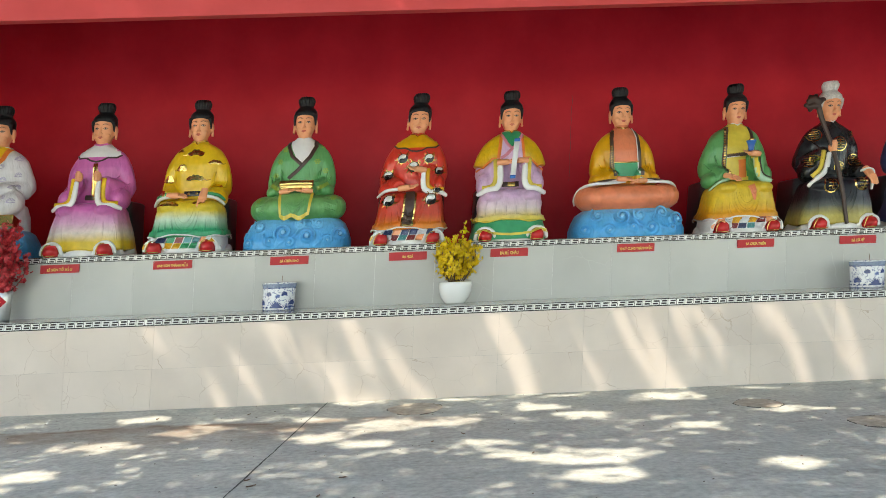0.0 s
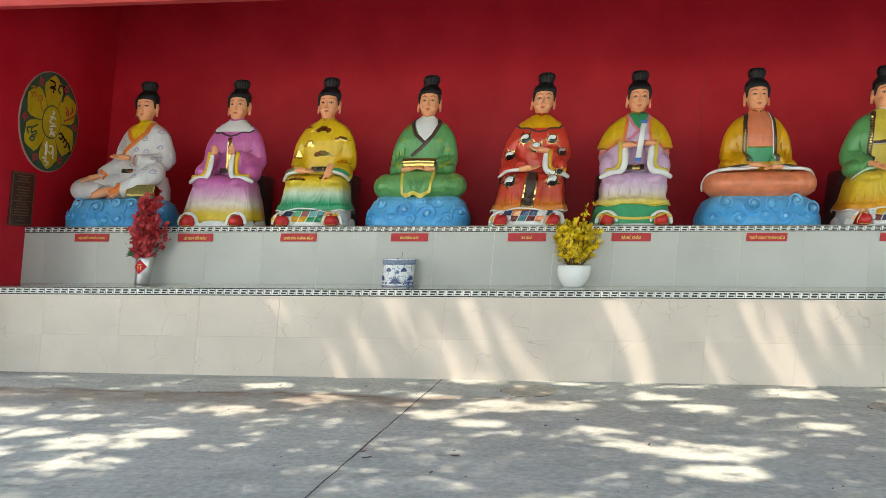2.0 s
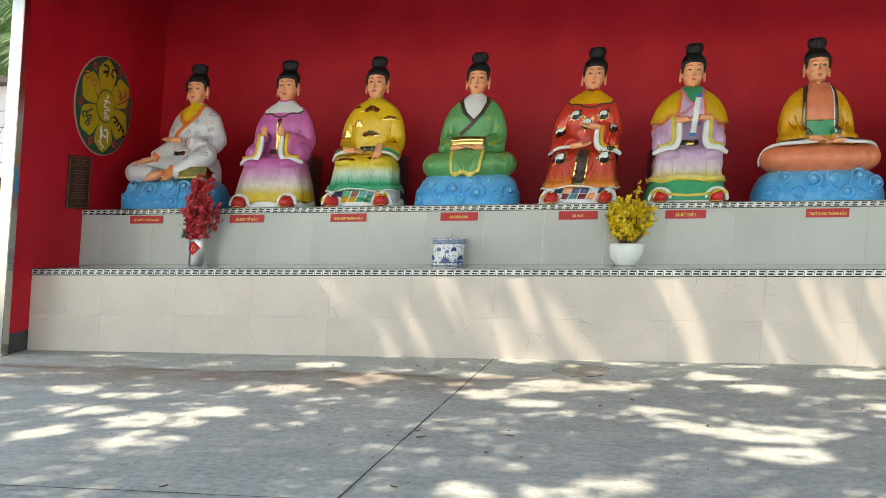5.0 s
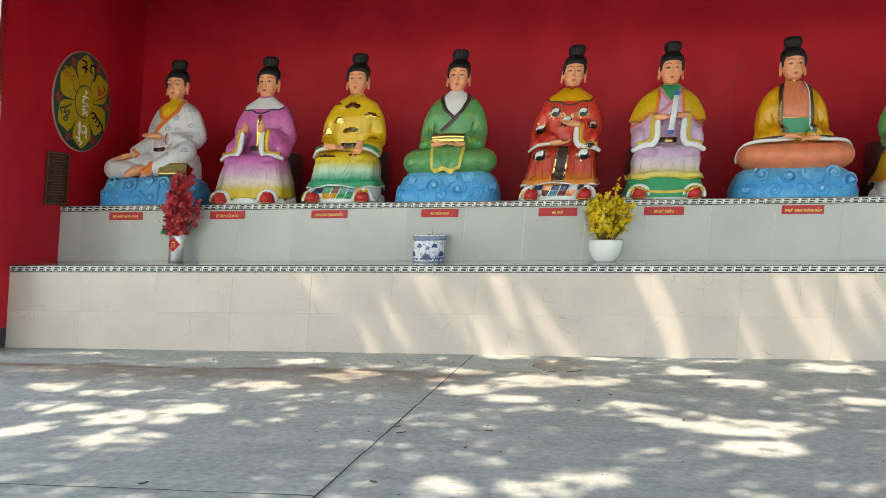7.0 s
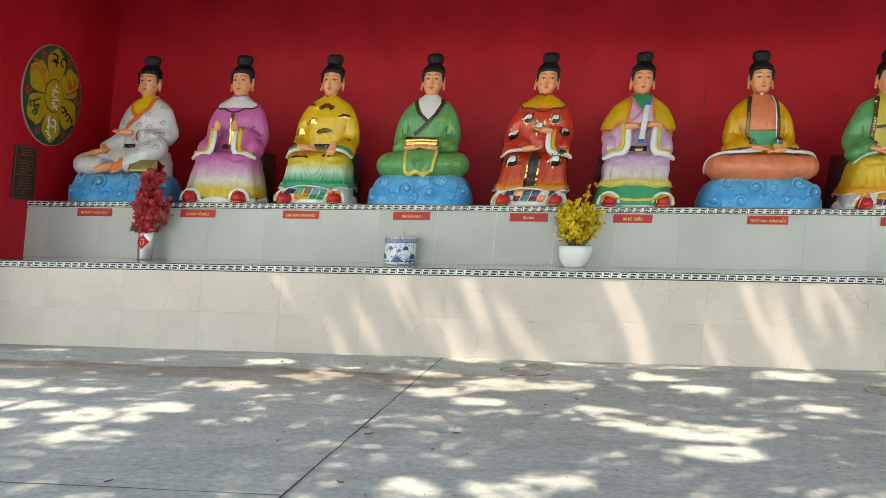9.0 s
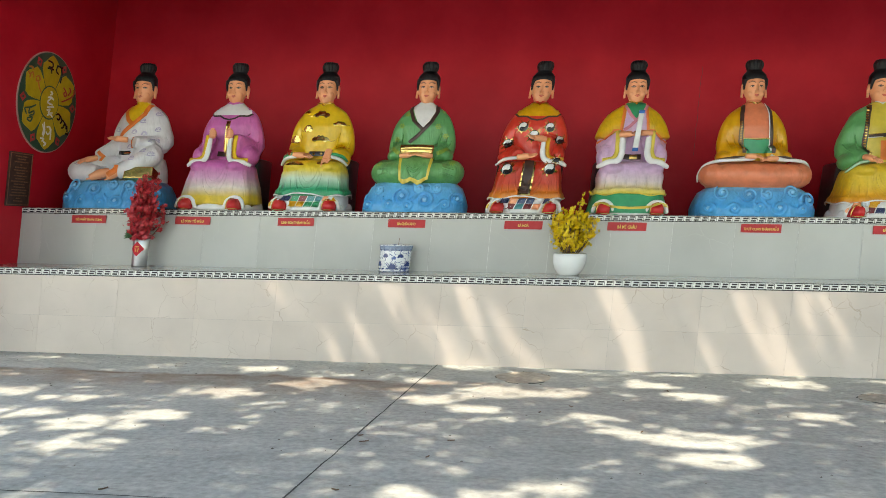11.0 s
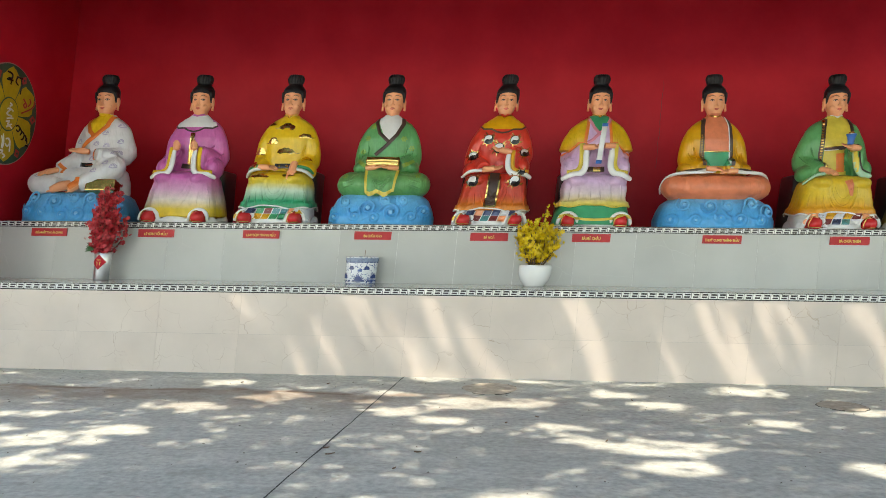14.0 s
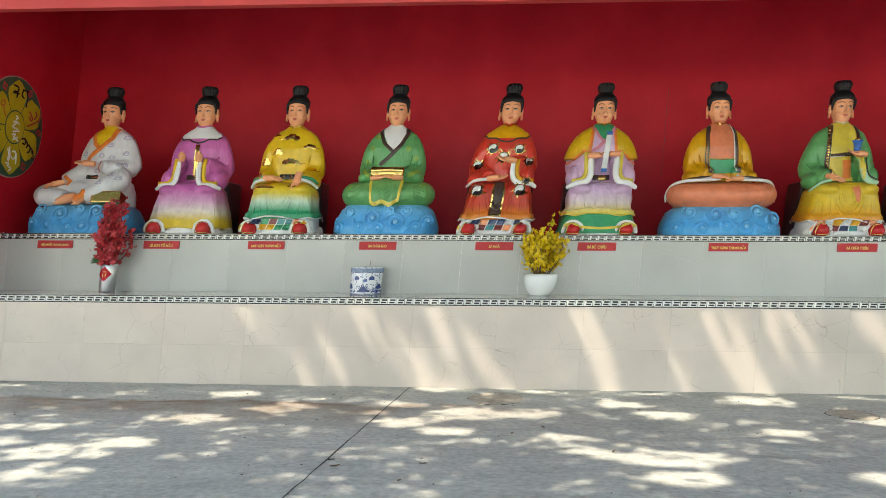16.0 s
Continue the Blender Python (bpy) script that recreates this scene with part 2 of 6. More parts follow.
# solid cores of the two ledges
bm = bmesh.new()
box(bm, X0 + 0.004, 0.0035, -0.05, X1, Y2, Z1 - 0.012)
tagged(part("lower_ledge_core", bm, M["grout"]), "masonry body of the lower ledge behind its tiles", "ledge", kind="structure")
bm = bmesh.new()
box(bm, X0 + 0.004, Y1 + 0.0035, Z1 - 0.012, X1, Y2, Z2 - 0.012)
tagged(part("upper_ledge_core", bm, M["grout_grey"]), "masonry body of the upper ledge behind its tiles", "ledge", kind="structure")

# ground
bm = bmesh.new()
bmesh.ops.create_grid(bm, x_segments=1, y_segments=1, size=400)
ground = tagged(part("ground", bm, M["ground"]), "worn grey concrete yard with brown water stains", "ground", kind="structure")

# dark box added for the shade in the open gap below the side wall
bm = bmesh.new()
box(bm, -0.09, -0.26, 0, -0.015, 0.6, 0.205)
tagged(part("side_plinth", bm, M["joint"]), "dark box added for the shade in the recess under the red side wall", "footing", kind="structure")


# ---- statues ----
from mathutils.bvhtree import BVHTree

SKIN = (0.87, 0.37, 0.185)
P = dict(
    skin=painted("skin_paint", SKIN, 0.38, 0.04, 6, 0, 0.04),
    hair=painted("hair_black", (0.006, 0.0065, 0.009), 0.45, 0.3, 40),
    hair_white=painted("hair_white", (0.62, 0.60, 0.58), 0.5, 0.15, 40),
    lips=painted("lip_paint", (0.62, 0.10, 0.07), 0.35),
    brow=painted("brow_paint", (0.16, 0.07, 0.04), 0.4),
    maroon=painted("maroon_enamel", (0.22, 0.03, 0.03), 0.3),
    lemon=painted("lemon_enamel", (0.68, 0.52, 0.07), 0.32, folds=0.2),
    mint=painted("mint_enamel", (0.38, 0.60, 0.42), 0.32),
    rose=painted("rose_enamel", (0.66, 0.22, 0.30), 0.32),
    yellowgreen=painted("leaf_motif", (0.26, 0.42, 0.06), 0.35),
    eyes=painted("eye_paint", (0.05, 0.03, 0.025), 0.3),
    gold=painted("gold_leaf", (0.72, 0.49, 0.16), 0.22, 0.1, 30, 1.0),
    white=painted("white_enamel", (0.76, 0.76, 0.75), 0.3, 0.06, 8),
    lilac_motif=painted("lilac_motif", (0.46, 0.42, 0.56), 0.4),
    black=painted("black_enamel", (0.013, 0.014, 0.018), 0.25, folds=0.35),
    brown=painted("dark_brown_enamel", (0.055, 0.025, 0.018), 0.3),
    orange=painted("orange_enamel", (0.80, 0.20, 0.035), 0.33),
    yellow=painted("yellow_enamel", (0.80, 0.50, 0.02), 0.30, folds=0.35),
    ochre=painted("ochre_enamel", (0.72, 0.36, 0.01), 0.30, folds=0.35),
    green=painted("green_enamel", (0.10, 0.36, 0.125), 0.33, folds=0.35),
    emerald=painted("emerald_enamel", (0.02, 0.30, 0.13), 0.28),
    pink=painted("pink_enamel", (0.64, 0.145, 0.43), 0.33, folds=0.35),
    red=painted("red_enamel", (0.72, 0.045, 0.025), 0.28, folds=0.35),
    scarlet=painted("scarlet_shoe", (0.60, 0.02, 0.025), 0.25),
    lilac=painted("lilac_enamel", (0.68, 0.45, 0.66), 0.33, folds=0.35),
    salmon=painted("salmon_enamel", (0.74, 0.21, 0.10), 0.35, folds=0.35),
    teal=painted("teal_enamel", (0.06, 0.26, 0.27), 0.3),
    navy=painted("navy_enamel", (0.03, 0.05, 0.13), 0.3),
    blue=painted("blue_enamel", (0.02, 0.14, 0.48), 0.3),
    cloud=faded("cloud_blue_paint", [(0.0, (0.09, 0.47, 0.82)), (0.18, (0.035, 0.36, 0.75)), (0.36, (0.14, 0.51, 0.84))], 0.36, 0.16),
    pale_blue=painted("cloud_crest_paint", (0.20, 0.50, 0.76), 0.36, 0.1),
    stool=painted("dark_stool_paint", (0.018, 0.02, 0.024), 0.35),
    wood=painted("staff_wood", (0.045, 0.02, 0.014), 0.45),
    skirt_pink=faded("skirt_pink_fade", [(0.05, (0.78, 0.52, 0.03)), (0.17, (0.80, 0.56, 0.05)), (0.27, (0.80, 0.70, 0.62)), (0.38, (0.72, 0.36, 0.56)), (0.5, (0.64, 0.145, 0.43))]),
    skirt_yellow=faded("skirt_green_fade", [(0.16, (0.015, 0.30, 0.13)), (0.27, (0.02, 0.38, 0.18)), (0.38, (0.55, 0.70, 0.55)), (0.46, (0.80, 0.60, 0.06)), (0.58, (0.80, 0.50, 0.02))]),
    skirt_red=faded("skirt_red_fade", [(0.08, (0.80, 0.42, 0.02)), (0.2, (0.76, 0.24, 0.02)), (0.34, (0.62, 0.05, 0.02)), (0.6, (0.62, 0.035, 0.02))]),
    skirt_lilac=faded("skirt_lilac_fade", [(0.20, (0.74, 0.56, 0.05)), (0.27, (0.76, 0.60, 0.12)), (0.37, (0.70, 0.58, 0.58)), (0.48, (0.68, 0.45, 0.66)), (0.7, (0.68, 0.45, 0.66))]),
    skirt_gold=faded("skirt_gold_fade", [(0.10, (0.80, 0.24, 0.02)), (0.22, (0.80, 0.34, 0.02)), (0.36, (0.78, 0.52, 0.04)), (0.7, (0.74, 0.52, 0.05))]),
    skirt_black=faded("skirt_black_fade", [(0.06, (0.56, 0.44, 0.08)), (0.17, (0.54, 0.46, 0.13)), (0.28, (0.12, 0.13, 0.12)), (0.36, (0.016, 0.018, 0.026)), (0.7, (0.013, 0.014, 0.02))]),
    shawl=faded("shawl_fade", [(0.70, (0.76, 0.22, 0.03)), (0.80, (0.78, 0.28, 0.03)), (0.92, (0.78, 0.46, 0.02)), (1.0, (0.78, 0.48, 0.02))]),
    lapgreen=faded("lap_green_fade", [(0.30, (0.10, 0.34, 0.10)), (0.45, (0.12, 0.38, 0.13)), (0.62, (0.20, 0.44, 0.14))]),
    robe_white=painted("robe_white_paint", (0.70, 0.69, 0.70), 0.36, 0.07, 7, folds=0.35),
)
PAL = list(P)
MI = {k: i for i, k in enumerate(PAL)}
P["hair"].node_tree.nodes["Principled BSDF"].inputs["Specular IOR Level"].default_value = 0.3


class Figure:
    """One statue: lumps of painted plaster, then thin painted bands and patches laid over its front."""

    def __init__(self):
        self.bm = bmesh.new()
        self.tree, self.later = None, []

    def skin_of(self):
        """Robes stand: what is painted from here on lies on them; hands and held things come over it."""
        if self.tree is None:
            self.tree = BVHTree.FromBMesh(self.bm)

    def on(self, x, z, off=0.005):
        hit, nor, _, _ = self.tree.ray_cast(Vector((x, -2, z)), Vector((0, 1, 0)))
        if hit is None:
            return None
        nor = nor.normalized()
        if nor.y > 0:
            nor = -nor
        return hit + nor * off + Vector((0, -off * 0.5, 0))

    def quad(self, q, col):
        if all(p is not None for p in q):
            if max(p.y for p in q) - min(p.y for p in q) < 0.10:
                f = self.bm.faces.new([self.bm.verts.new(p) for p in q])
                f.material_index = MI[col]

    def band(self, pts, width, col, off=0.006, taper=1.0):
        """A painted strip along a line of (x, z) places."""
        line = []
        for (xa, za), (xb, zb) in zip(pts, pts[1:]):
            k = max(2, int(math.hypot(xb - xa, zb - za) / 0.018))
            line += [(xa + (xb - xa) * i / k, za + (zb - za) * i / k) for i in range(k)]
        line.append(pts[-1])
        n = max(3, int(width / .016))
        cols = [-1 + 2 * i / n for i in range(n + 1)]
        rows = []
        for i, (x, z) in enumerate(line):
            a, b = line[max(0, i - 1)], line[min(len(line) - 1, i + 1)]
            d = math.hypot(b[0] - a[0], b[1] - a[1]) or 1
            nx, nz = -(b[1] - a[1]) / d, (b[0] - a[0]) / d
            w = width / 2 * (1 + (taper - 1) * i / len(line))
            rows.append([self.on(x + nx * w * s, z + nz * w * s, off if abs(s) < 0.9 else off * 0.85) for s in cols])
        for a, b in zip(rows, rows[1:]):
            for i in range(len(cols) - 1):
                self.quad((a[i], a[i + 1], b[i + 1], b[i]), col)

    def patch(self, cx, cz, rim, col, off=0.005):
        """A painted patch round (cx, cz); rim gives its outline as offsets."""
        c = [(cx + dx, cz + dz) for dx, dz in rim]
        rows = [[self.on(cx + (x - cx) * s, cz + (z - cz) * s, off if s < 0.9 else off * 0.85) for x, z in c] for s in (0.05, 0.5, 1.0)]
        n = len(c)
        for a, b in zip(rows, rows[1:]):
            for i in range(n):
                self.quad((a[i], a[(i + 1) % n], b[(i + 1) % n], b[i]), col)

    def disc(self, cx, cz, r, col, off=0.005, a0=0, a1=360, sz=1.0):
        k = max(6, int(abs(a1 - a0) / 22))
        self.patch(cx, cz, [(r * math.cos(radians(a0 + (a1 - a0) * i / k)), sz * r * math.sin(radians(a0 + (a1 - a0) * i / k))) for i in range(k + (0 if a1 - a0 >= 360 else 1))], col, off)

    def fill(self, xs, zs, col, off=0.004):
        """A painted field: for each height its left and right border."""
        rows, m = [], 16
        for i in range(len(zs) - 1):
            k = max(1, int(abs(zs[i + 1] - zs[i]) / .014))
            for j in range(k + (i == len(zs) - 2)):
                t = j / k
                a, b = (xs[i][q] + (xs[i + 1][q] - xs[i][q]) * t for q in (0, 1))
                rows.append([self.on(a + (b - a) * q / m, zs[i] + (zs[i + 1] - zs[i]) * t, off) for q in range(m + 1)])
        for a, b in zip(rows, rows[1:]):
            for i in range(m):
                self.quad((a[i], a[i + 1], b[i + 1], b[i]), col)

    # -- lumps --
    def r(self, rows, col, **k):
        rings(self.bm, rows, MI[col], **k)

    def t(self, pts, radii, col, **k):
        tube(self.bm, smooth_line(pts), smooth_radii(radii, len(pts)), MI[col], **k)

    def b(self, c, r, col, **k):
        ball(self.bm, c, r, MI[col], **k)

    def blend(self, col, make, voxel=.013, smooth=4):
        """Lumps moulded into one smooth body, as a cast plaster is."""
        whole, self.bm = self.bm, bmesh.new()
        make()
        tmp = bpy.data.meshes.new("cast")
        self.bm.to_mesh(tmp)
        self.bm.free()
        ob = new("cast", tmp)
        rm = ob.modifiers.new("join", "REMESH")
        rm.mode, rm.voxel_size = "VOXEL", voxel
        sm = ob.modifiers.new("soften", "SMOOTH")
        sm.iterations, sm.factor = smooth, .5
        me = bpy.data.meshes.new_from_object(ob.evaluated_get(bpy.context.evaluated_depsgraph_get()))
        bpy.data.objects.remove(ob)
        bpy.data.meshes.remove(tmp)
        me.materials.clear()
        me.polygons.foreach_set("material_index", [MI[col]] * len(me.polygons))
        self.bm = whole
        self.bm.from_mesh(me)
        bpy.data.meshes.remove(me)

    def head(self, x, y, z, yaw=0.0, hair="hair", s=1.125):
        """A head on its neck; z is the chin's height."""
        whole, self.bm = self.bm, bmesh.new()
        own, self.tree = self.tree, None

        def skull():
            self.r([((0, -.042, -.004), .028, .030), ((0, -.032, .010), .050, .057), ((0, -.019, .038), .071, .079), ((0, -.007, .075), .087, .095), ((0, 0, .12), .096, .103), ((0, 0, .17), .099, .106),
                    ((0, 0, .22), .096, .105), ((0, 0, .27), .078, .09), ((0, 0, .31), .045, .05)], "skin", n=28)
            self.r([((0, .012, -.10), .085, .082), ((0, .012, -.05), .068, .068), ((0, .010, -.02), .064, .064), ((0, .01, .06), .064, .064)], "skin", n=22)
            self.t([(0, -.098, .168), (0, -.112, .128), (0, -.119, .102)], [.009, .011, .013], "skin", n=10)
            for sx in (-1, 1):
                self.b((sx * .012, -.106, .098), (.010, .012, .008), "skin", seg=10)
                self.b((sx * .045, -.060, .080), (.036, .035, .036), "skin", seg=14)
                self.t([(sx * .014, -.102, .178), (sx * .046, -.096, .188), (sx * .078, -.072, .178)], [.009, .010, .008], "skin", n=8)
                # ears with long lobes
                self.b((sx * .107, .016, .138), (.014, .032, .050), "skin", seg=14)
                self.t([(sx * .109, .012, .13), (sx * .112, .006, .085), (sx * .112, .002, .056)], [.014, .012, .014], "skin", n=10)
            self.b((0, -.072, .014), (.022, .020, .018), "skin", seg=12)
            self.t([(-.022, -.092, .064), (0, -.100, .064), (.022, -.092, .064)], [.008, .012, .008], "skin", n=8)
        self.blend("skin", skull, .0055, 3)
        self.skin_of()

        def line(pts, radii, col, out=.0):
            self.t([self.on(px, pz, out) for px, pz in pts], radii, col, n=7)
        for sx in (-1, 1):
            line([(sx * .020, .147), (sx * .032, .154), (sx * .046, .156), (sx * .062, .149)], [.002, .0040, .0042, .0022], "eyes", .001)
            line([(sx * .026, .1475), (sx * .042, .1475), (sx * .056, .1470)], [.0015, .0028, .0015], "robe_white", -.0012)
            c = self.on(sx * .041, .149, -.001)
            self.b(c, (.0072, .0050, .0056), "eyes", seg=8)
            line([(sx * .026, .1435), (sx * .042, .1420), (sx * .056, .1440)], [.0010, .0016, .0010], "brow", .0005)
            line([(sx * .017, .181), (sx * .042, .192), (sx * .072, .182)], [.0018, .0034, .0014], "brow", .001)
        line([(-.023, .064), (-.010, .068), (0, .066), (.010, .068), (.023, .064)], [.0018, .0046, .0044, .0046, .0018], "lips", .001)
        line([(-.016, .061), (0, .0565), (.016, .061)], [.002, .0058, .002], "lips", .0005)
        # hair: rolled cap, side locks, nape and ribbed topknot

        def cap():
            self.r([((0, .045, .10), .095, .062), ((0, .034, .17), .108, .088), ((0, .020, .205), .110, .100), ((0, .008, .218), .113, .113), ((0, .006, .236), .115, .117), ((0, .008, .262), .110, .110), ((0, .014, .285), .094, .094), ((0, .02, .305), .075, .075), ((0, .02, .33), .058, .058)], hair, n=36)
            for sx in (-1, 1):
                self.t([(sx * .096, -.056, .228), (sx * .103, -.044, .185), (sx * .103, -.030, .125)], [.018, .015, .007], hair, n=8)
            self.r([((0, .02, .30), .054, .054), ((0, .02, .318), .066, .065), ((0, .02, .345), .074, .072), ((0, .02, .375), .076, .074), ((0, .02, .398), .070, .068), ((0, .02, .411), .048, .046)], hair, n=36, power=2.3)
            for i in range(18):
                a = 2 * math.pi * (i + .5) / 18
                c, q = math.cos(a), math.sin(a)
                self.t([(.063 * c, .02 + .062 * q, .314), (.078 * c, .02 + .076 * q, .35), (.078 * c, .02 + .076 * q, .382), (.060 * c, .02 + .058 * q, .410)], [.006, .007, .007, .006], hair, n=6)
        self.blend(hair, cap, .006, 2)
        self.tree = own
        m = Matrix.Translation((x, y, z)) @ Matrix.Rotation(radians(yaw), 4, "Z") @ Matrix.Diagonal((s * .97, s, s, 1))
        bmesh.ops.transform(self.bm, matrix=m, verts=self.bm.verts[:])
        tmp = bpy.data.meshes.new("head")
        self.bm.to_mesh(tmp)
        self.bm.free()
        self.bm = whole
        self.bm.from_mesh(tmp)
        bpy.data.meshes.remove(tmp)

    def torso(self, col, x=0.0, wide=1.0, low=.48, back=.05):
        self.r([((x, back - .02, low), .27 * wide, .21), ((x, back, .64), .245 * wide, .20), ((x, back, .80), .245 * wide, .19), ((x, back, .95), .272 * wide, .18), ((x, back + .01, 1.05), .268 * wide, .160),
                ((x, back + .01, 1.11), .230 * wide, .142), ((x, back + .015, 1.155), .168 * wide, .118), ((x, back + .015, 1.19), .105, .095), ((x, back + .015, 1.22), .076, .078)], col, n=36, power=2.2)

    def arm(self, side, col, elbow, wrist, fat=1.0, x=0.0, back=.05):
        """A full sleeve from the shoulder; elbow is counted from the body's axis."""
        ex, ey, ez = elbow
        self.t([(x + side * .178, back + .01, 1.045), (x + side * .235, back - .005, .90), (x + side * ex, ey, ez), wrist], [.088, .098 * fat, .108 * fat, .066 * fat], col, n=20)

    def robe(self, col, arms, x=0.0, wide=1.0, low=.48, lumps=(), creases=(), back=.05):
        """Body and sleeves in one cast."""
        def make():
            self.torso(col, x, wide, low, back)
            for side, elbow, wrist, fat in arms:
                self.arm(side, col, elbow, wrist, fat, x, back)
            for c, r in lumps:
                self.b(c, r, col, seg=18)
        self.blend(col, make)
        self.tree = BVHTree.FromBMesh(self.bm)
        for pts, w in creases:
            self.crease(pts, w, col)
        self.tree = None

    def crease(self, pts, w, col):
        """A raised fold along (x, z) places of the surface."""
        places = [self.on(px, pz, -.35 * w) for px, pz in pts]
        places = [p for p in places if p is not None]
        if len(places) > 2:
            self.t(places, [w * .35] + [w] * (len(places) - 2) + [w * .3], col, n=8)

    def hand(self, at, way, curl=0.0, s=1.0):
        """A palm with fingers along way."""
        self.later.append((self.make_hand, (at, way, curl, s)))

    def make_hand(self, at, way, curl, s):
        at, way = Vector(at), Vector(way).normalized()
        side = way.cross(Vector((0, -.5, 1))).normalized()

        def make():
            self.t([at - way * .10 * s, at - way * .03 * s, at + way * .025 * s], [.038 * s, .042 * s, .040 * s], "skin", n=12, flat=.8)
            for i in range(4):
                o = side * (i - 1.5) * .020 * s
                self.t([at + way * .015 * s + o, at + way * .065 * s + o * 1.05, at + way * (.118 - .012 * abs(i - 1.2)) * s + o + Vector((0, 0, -curl))], [.0125 * s, .0115 * s, .008 * s], "skin", n=8)
            self.t([at - way * .02 * s - side * .03 * s, at + way * .035 * s - side * .046 * s], [.014 * s, .010 * s], "skin", n=8)
        self.blend("skin", make, .0048, 2)

    def fist(self, at, s=1.0):
        self.later.append((self.make_fist, (at, s)))

    def make_fist(self, at, s):
        at = Vector(at)

        def make():
            self.b(at, (.038 * s, .038 * s, .05 * s), "skin", seg=14)
            for i in range(4):
                z = .034 - .022 * i
                self.t([at + Vector((-.03 * s, -.018, z * s)), at + Vector((0, -.043 * s, z * s)), at + Vector((.033 * s, -.016, z * s))], [.0115 * s, .0130 * s, .0105 * s], "skin", n=8)
            self.t([at + Vector((-.02 * s, -.03, .05 * s)), at + Vector((.02 * s, -.036, .054 * s))], [.012 * s, .010 * s], "skin", n=8)
        self.blend("skin", make, .0048, 2)

    def cuff(self, side, pts, lining="yellow", edge="white", w=.030):
        """The broad rolled border of a hanging sleeve mouth, with its lining's stripe along it."""
        p = [Vector(q) for q in pts]

        def make():
            self.t(p, [w * .75] + [w] * (len(p) - 2) + [w * .7], edge, n=14, flat=.75)
        if lining:
            d = Vector((side * .044, .030, .024))
            q = [v + d for v in p[:-1]]
            self.t(q, [w * .8] * len(q), lining, n=12, flat=.7)
        self.blend(edge, make, .009, 3)

    def pedestal(self, wide=0.57, x=0.0, h=0.34, seed=0):
        """A plaster cloud with rolled curls running out in long tails."""
        rg = random.Random(seed)

        def face(px, z):
            k = max(0.0, 1 - abs(px / wide) ** 3) ** (1 / 3)
            px = max(-.93 * wide, min(.93 * wide, px))
            return Vector((x + px * (1 - .34 * max(0, z - .12)), -(.44 - .30 * max(0, z - .16)) * k, z))
        curls = [(-.80, .10, .075), (-.60, .24, .062), (-.42, .10, .060), (-.22, .20, .088), (-.02, .08, .055), (.13, .25, .060), (.28, .11, .092), (.50, .25, .066), (.62, .09, .058), (.82, .17, .078)]
        centres = []

        def make():
            self.r([((x, 0, 0), wide, .44), ((x, 0, .08), wide * 1.0, .445), ((x, 0, h * .55), wide * .95, .42), ((x, 0, h * .85), wide * .87, .38), ((x, 0, h), wide * .76, .33), ((x, 0, h + .02), wide * .4, .2)], "cloud", n=56, power=3.0)
            for i, (u, z, rad) in enumerate(curls):
                px = u * wide + rg.uniform(-.03, .03)
                z = z + rg.uniform(-.025, .025)
                rad *= rg.uniform(.85, 1.15) * wide / .57
                turn = rg.choice((-1, 1))
                start = rg.uniform(-.6, .6)
                pts, radii = [], []
                m = 34
                for j in range(m):
                    t = j / (m - 1)
                    a = start + turn * 2 * math.pi * 1.55 * (1 - t)
                    q = rad * (.10 + .98 * (1 - t))
                    p = face(px + q * math.cos(a), max(.012, z + q * math.sin(a) * .92))
                    pts.append(p + Vector((0, -.012 * t, 0)))
                    radii.append(.0115 + .006 * t)
                # long tail swept along the face
                tail = []
                for j in range(1, 8):
                    t = j / 7
                    a = start + turn * 2 * math.pi * 1.55 + turn * .5 * t
                    q = rad * 1.08 + .10 * t
                    tail.append(face(px + q * math.cos(a), min(h * .95, max(.012, z + q * math.sin(a) * .8 - .03 * t))))
                tube(self.bm, tail[::-1] + pts, [.005 + .008 * j / 7 for j in range(7)] + radii, MI["cloud"], n=8)
                centres.append((face(px, z) + Vector((0, -.022, 0)), rad))
        self.blend("cloud", make, .0085, 1)
        for c, rad in centres:
            self.b(c + Vector((0, .006, 0)), (rad * .26, .012, rad * .25), "pale_blue", seg=12)

    def skirt(self, col, low=0.06, foot=.42, front=-.10, wave=0.0, under=None, edge=None, folds=True):
        """Robe over seated knees, falling in pleats to a wavy hem; an under-robe and white ground cloth below."""
        n = 96
        rows = [(low, foot, .37), (low + .06, foot * .975, .365), (.22, foot * .93, .352), (.32, foot * .885, .34), (.40, .352, .325), (.47, .335, .305), (.52, .30, .27), (.55, .24, .22), (.57, .1, .1)]

        def outline(i, z, rx, ry, drop):
            a = 2 * math.pi * i / n
            ca, sa = math.cos(a), math.sin(a)
            fall = max(0, 1 - z / .56)
            k = 1 + .030 * math.cos(9 * a + 1.3 * math.sin(3 * a)) * fall - .085 * max(0, -sa) ** 6 * max(0, 1 - abs(z - .34) / .3)
            return Vector((rx * k * math.copysign(abs(ca) ** .66, ca), front + ry * k * math.copysign(abs(sa) ** .66, sa), z + drop * (.6 * math.sin(7 * a + .7) + .4 * math.sin(4 * a + 2))))

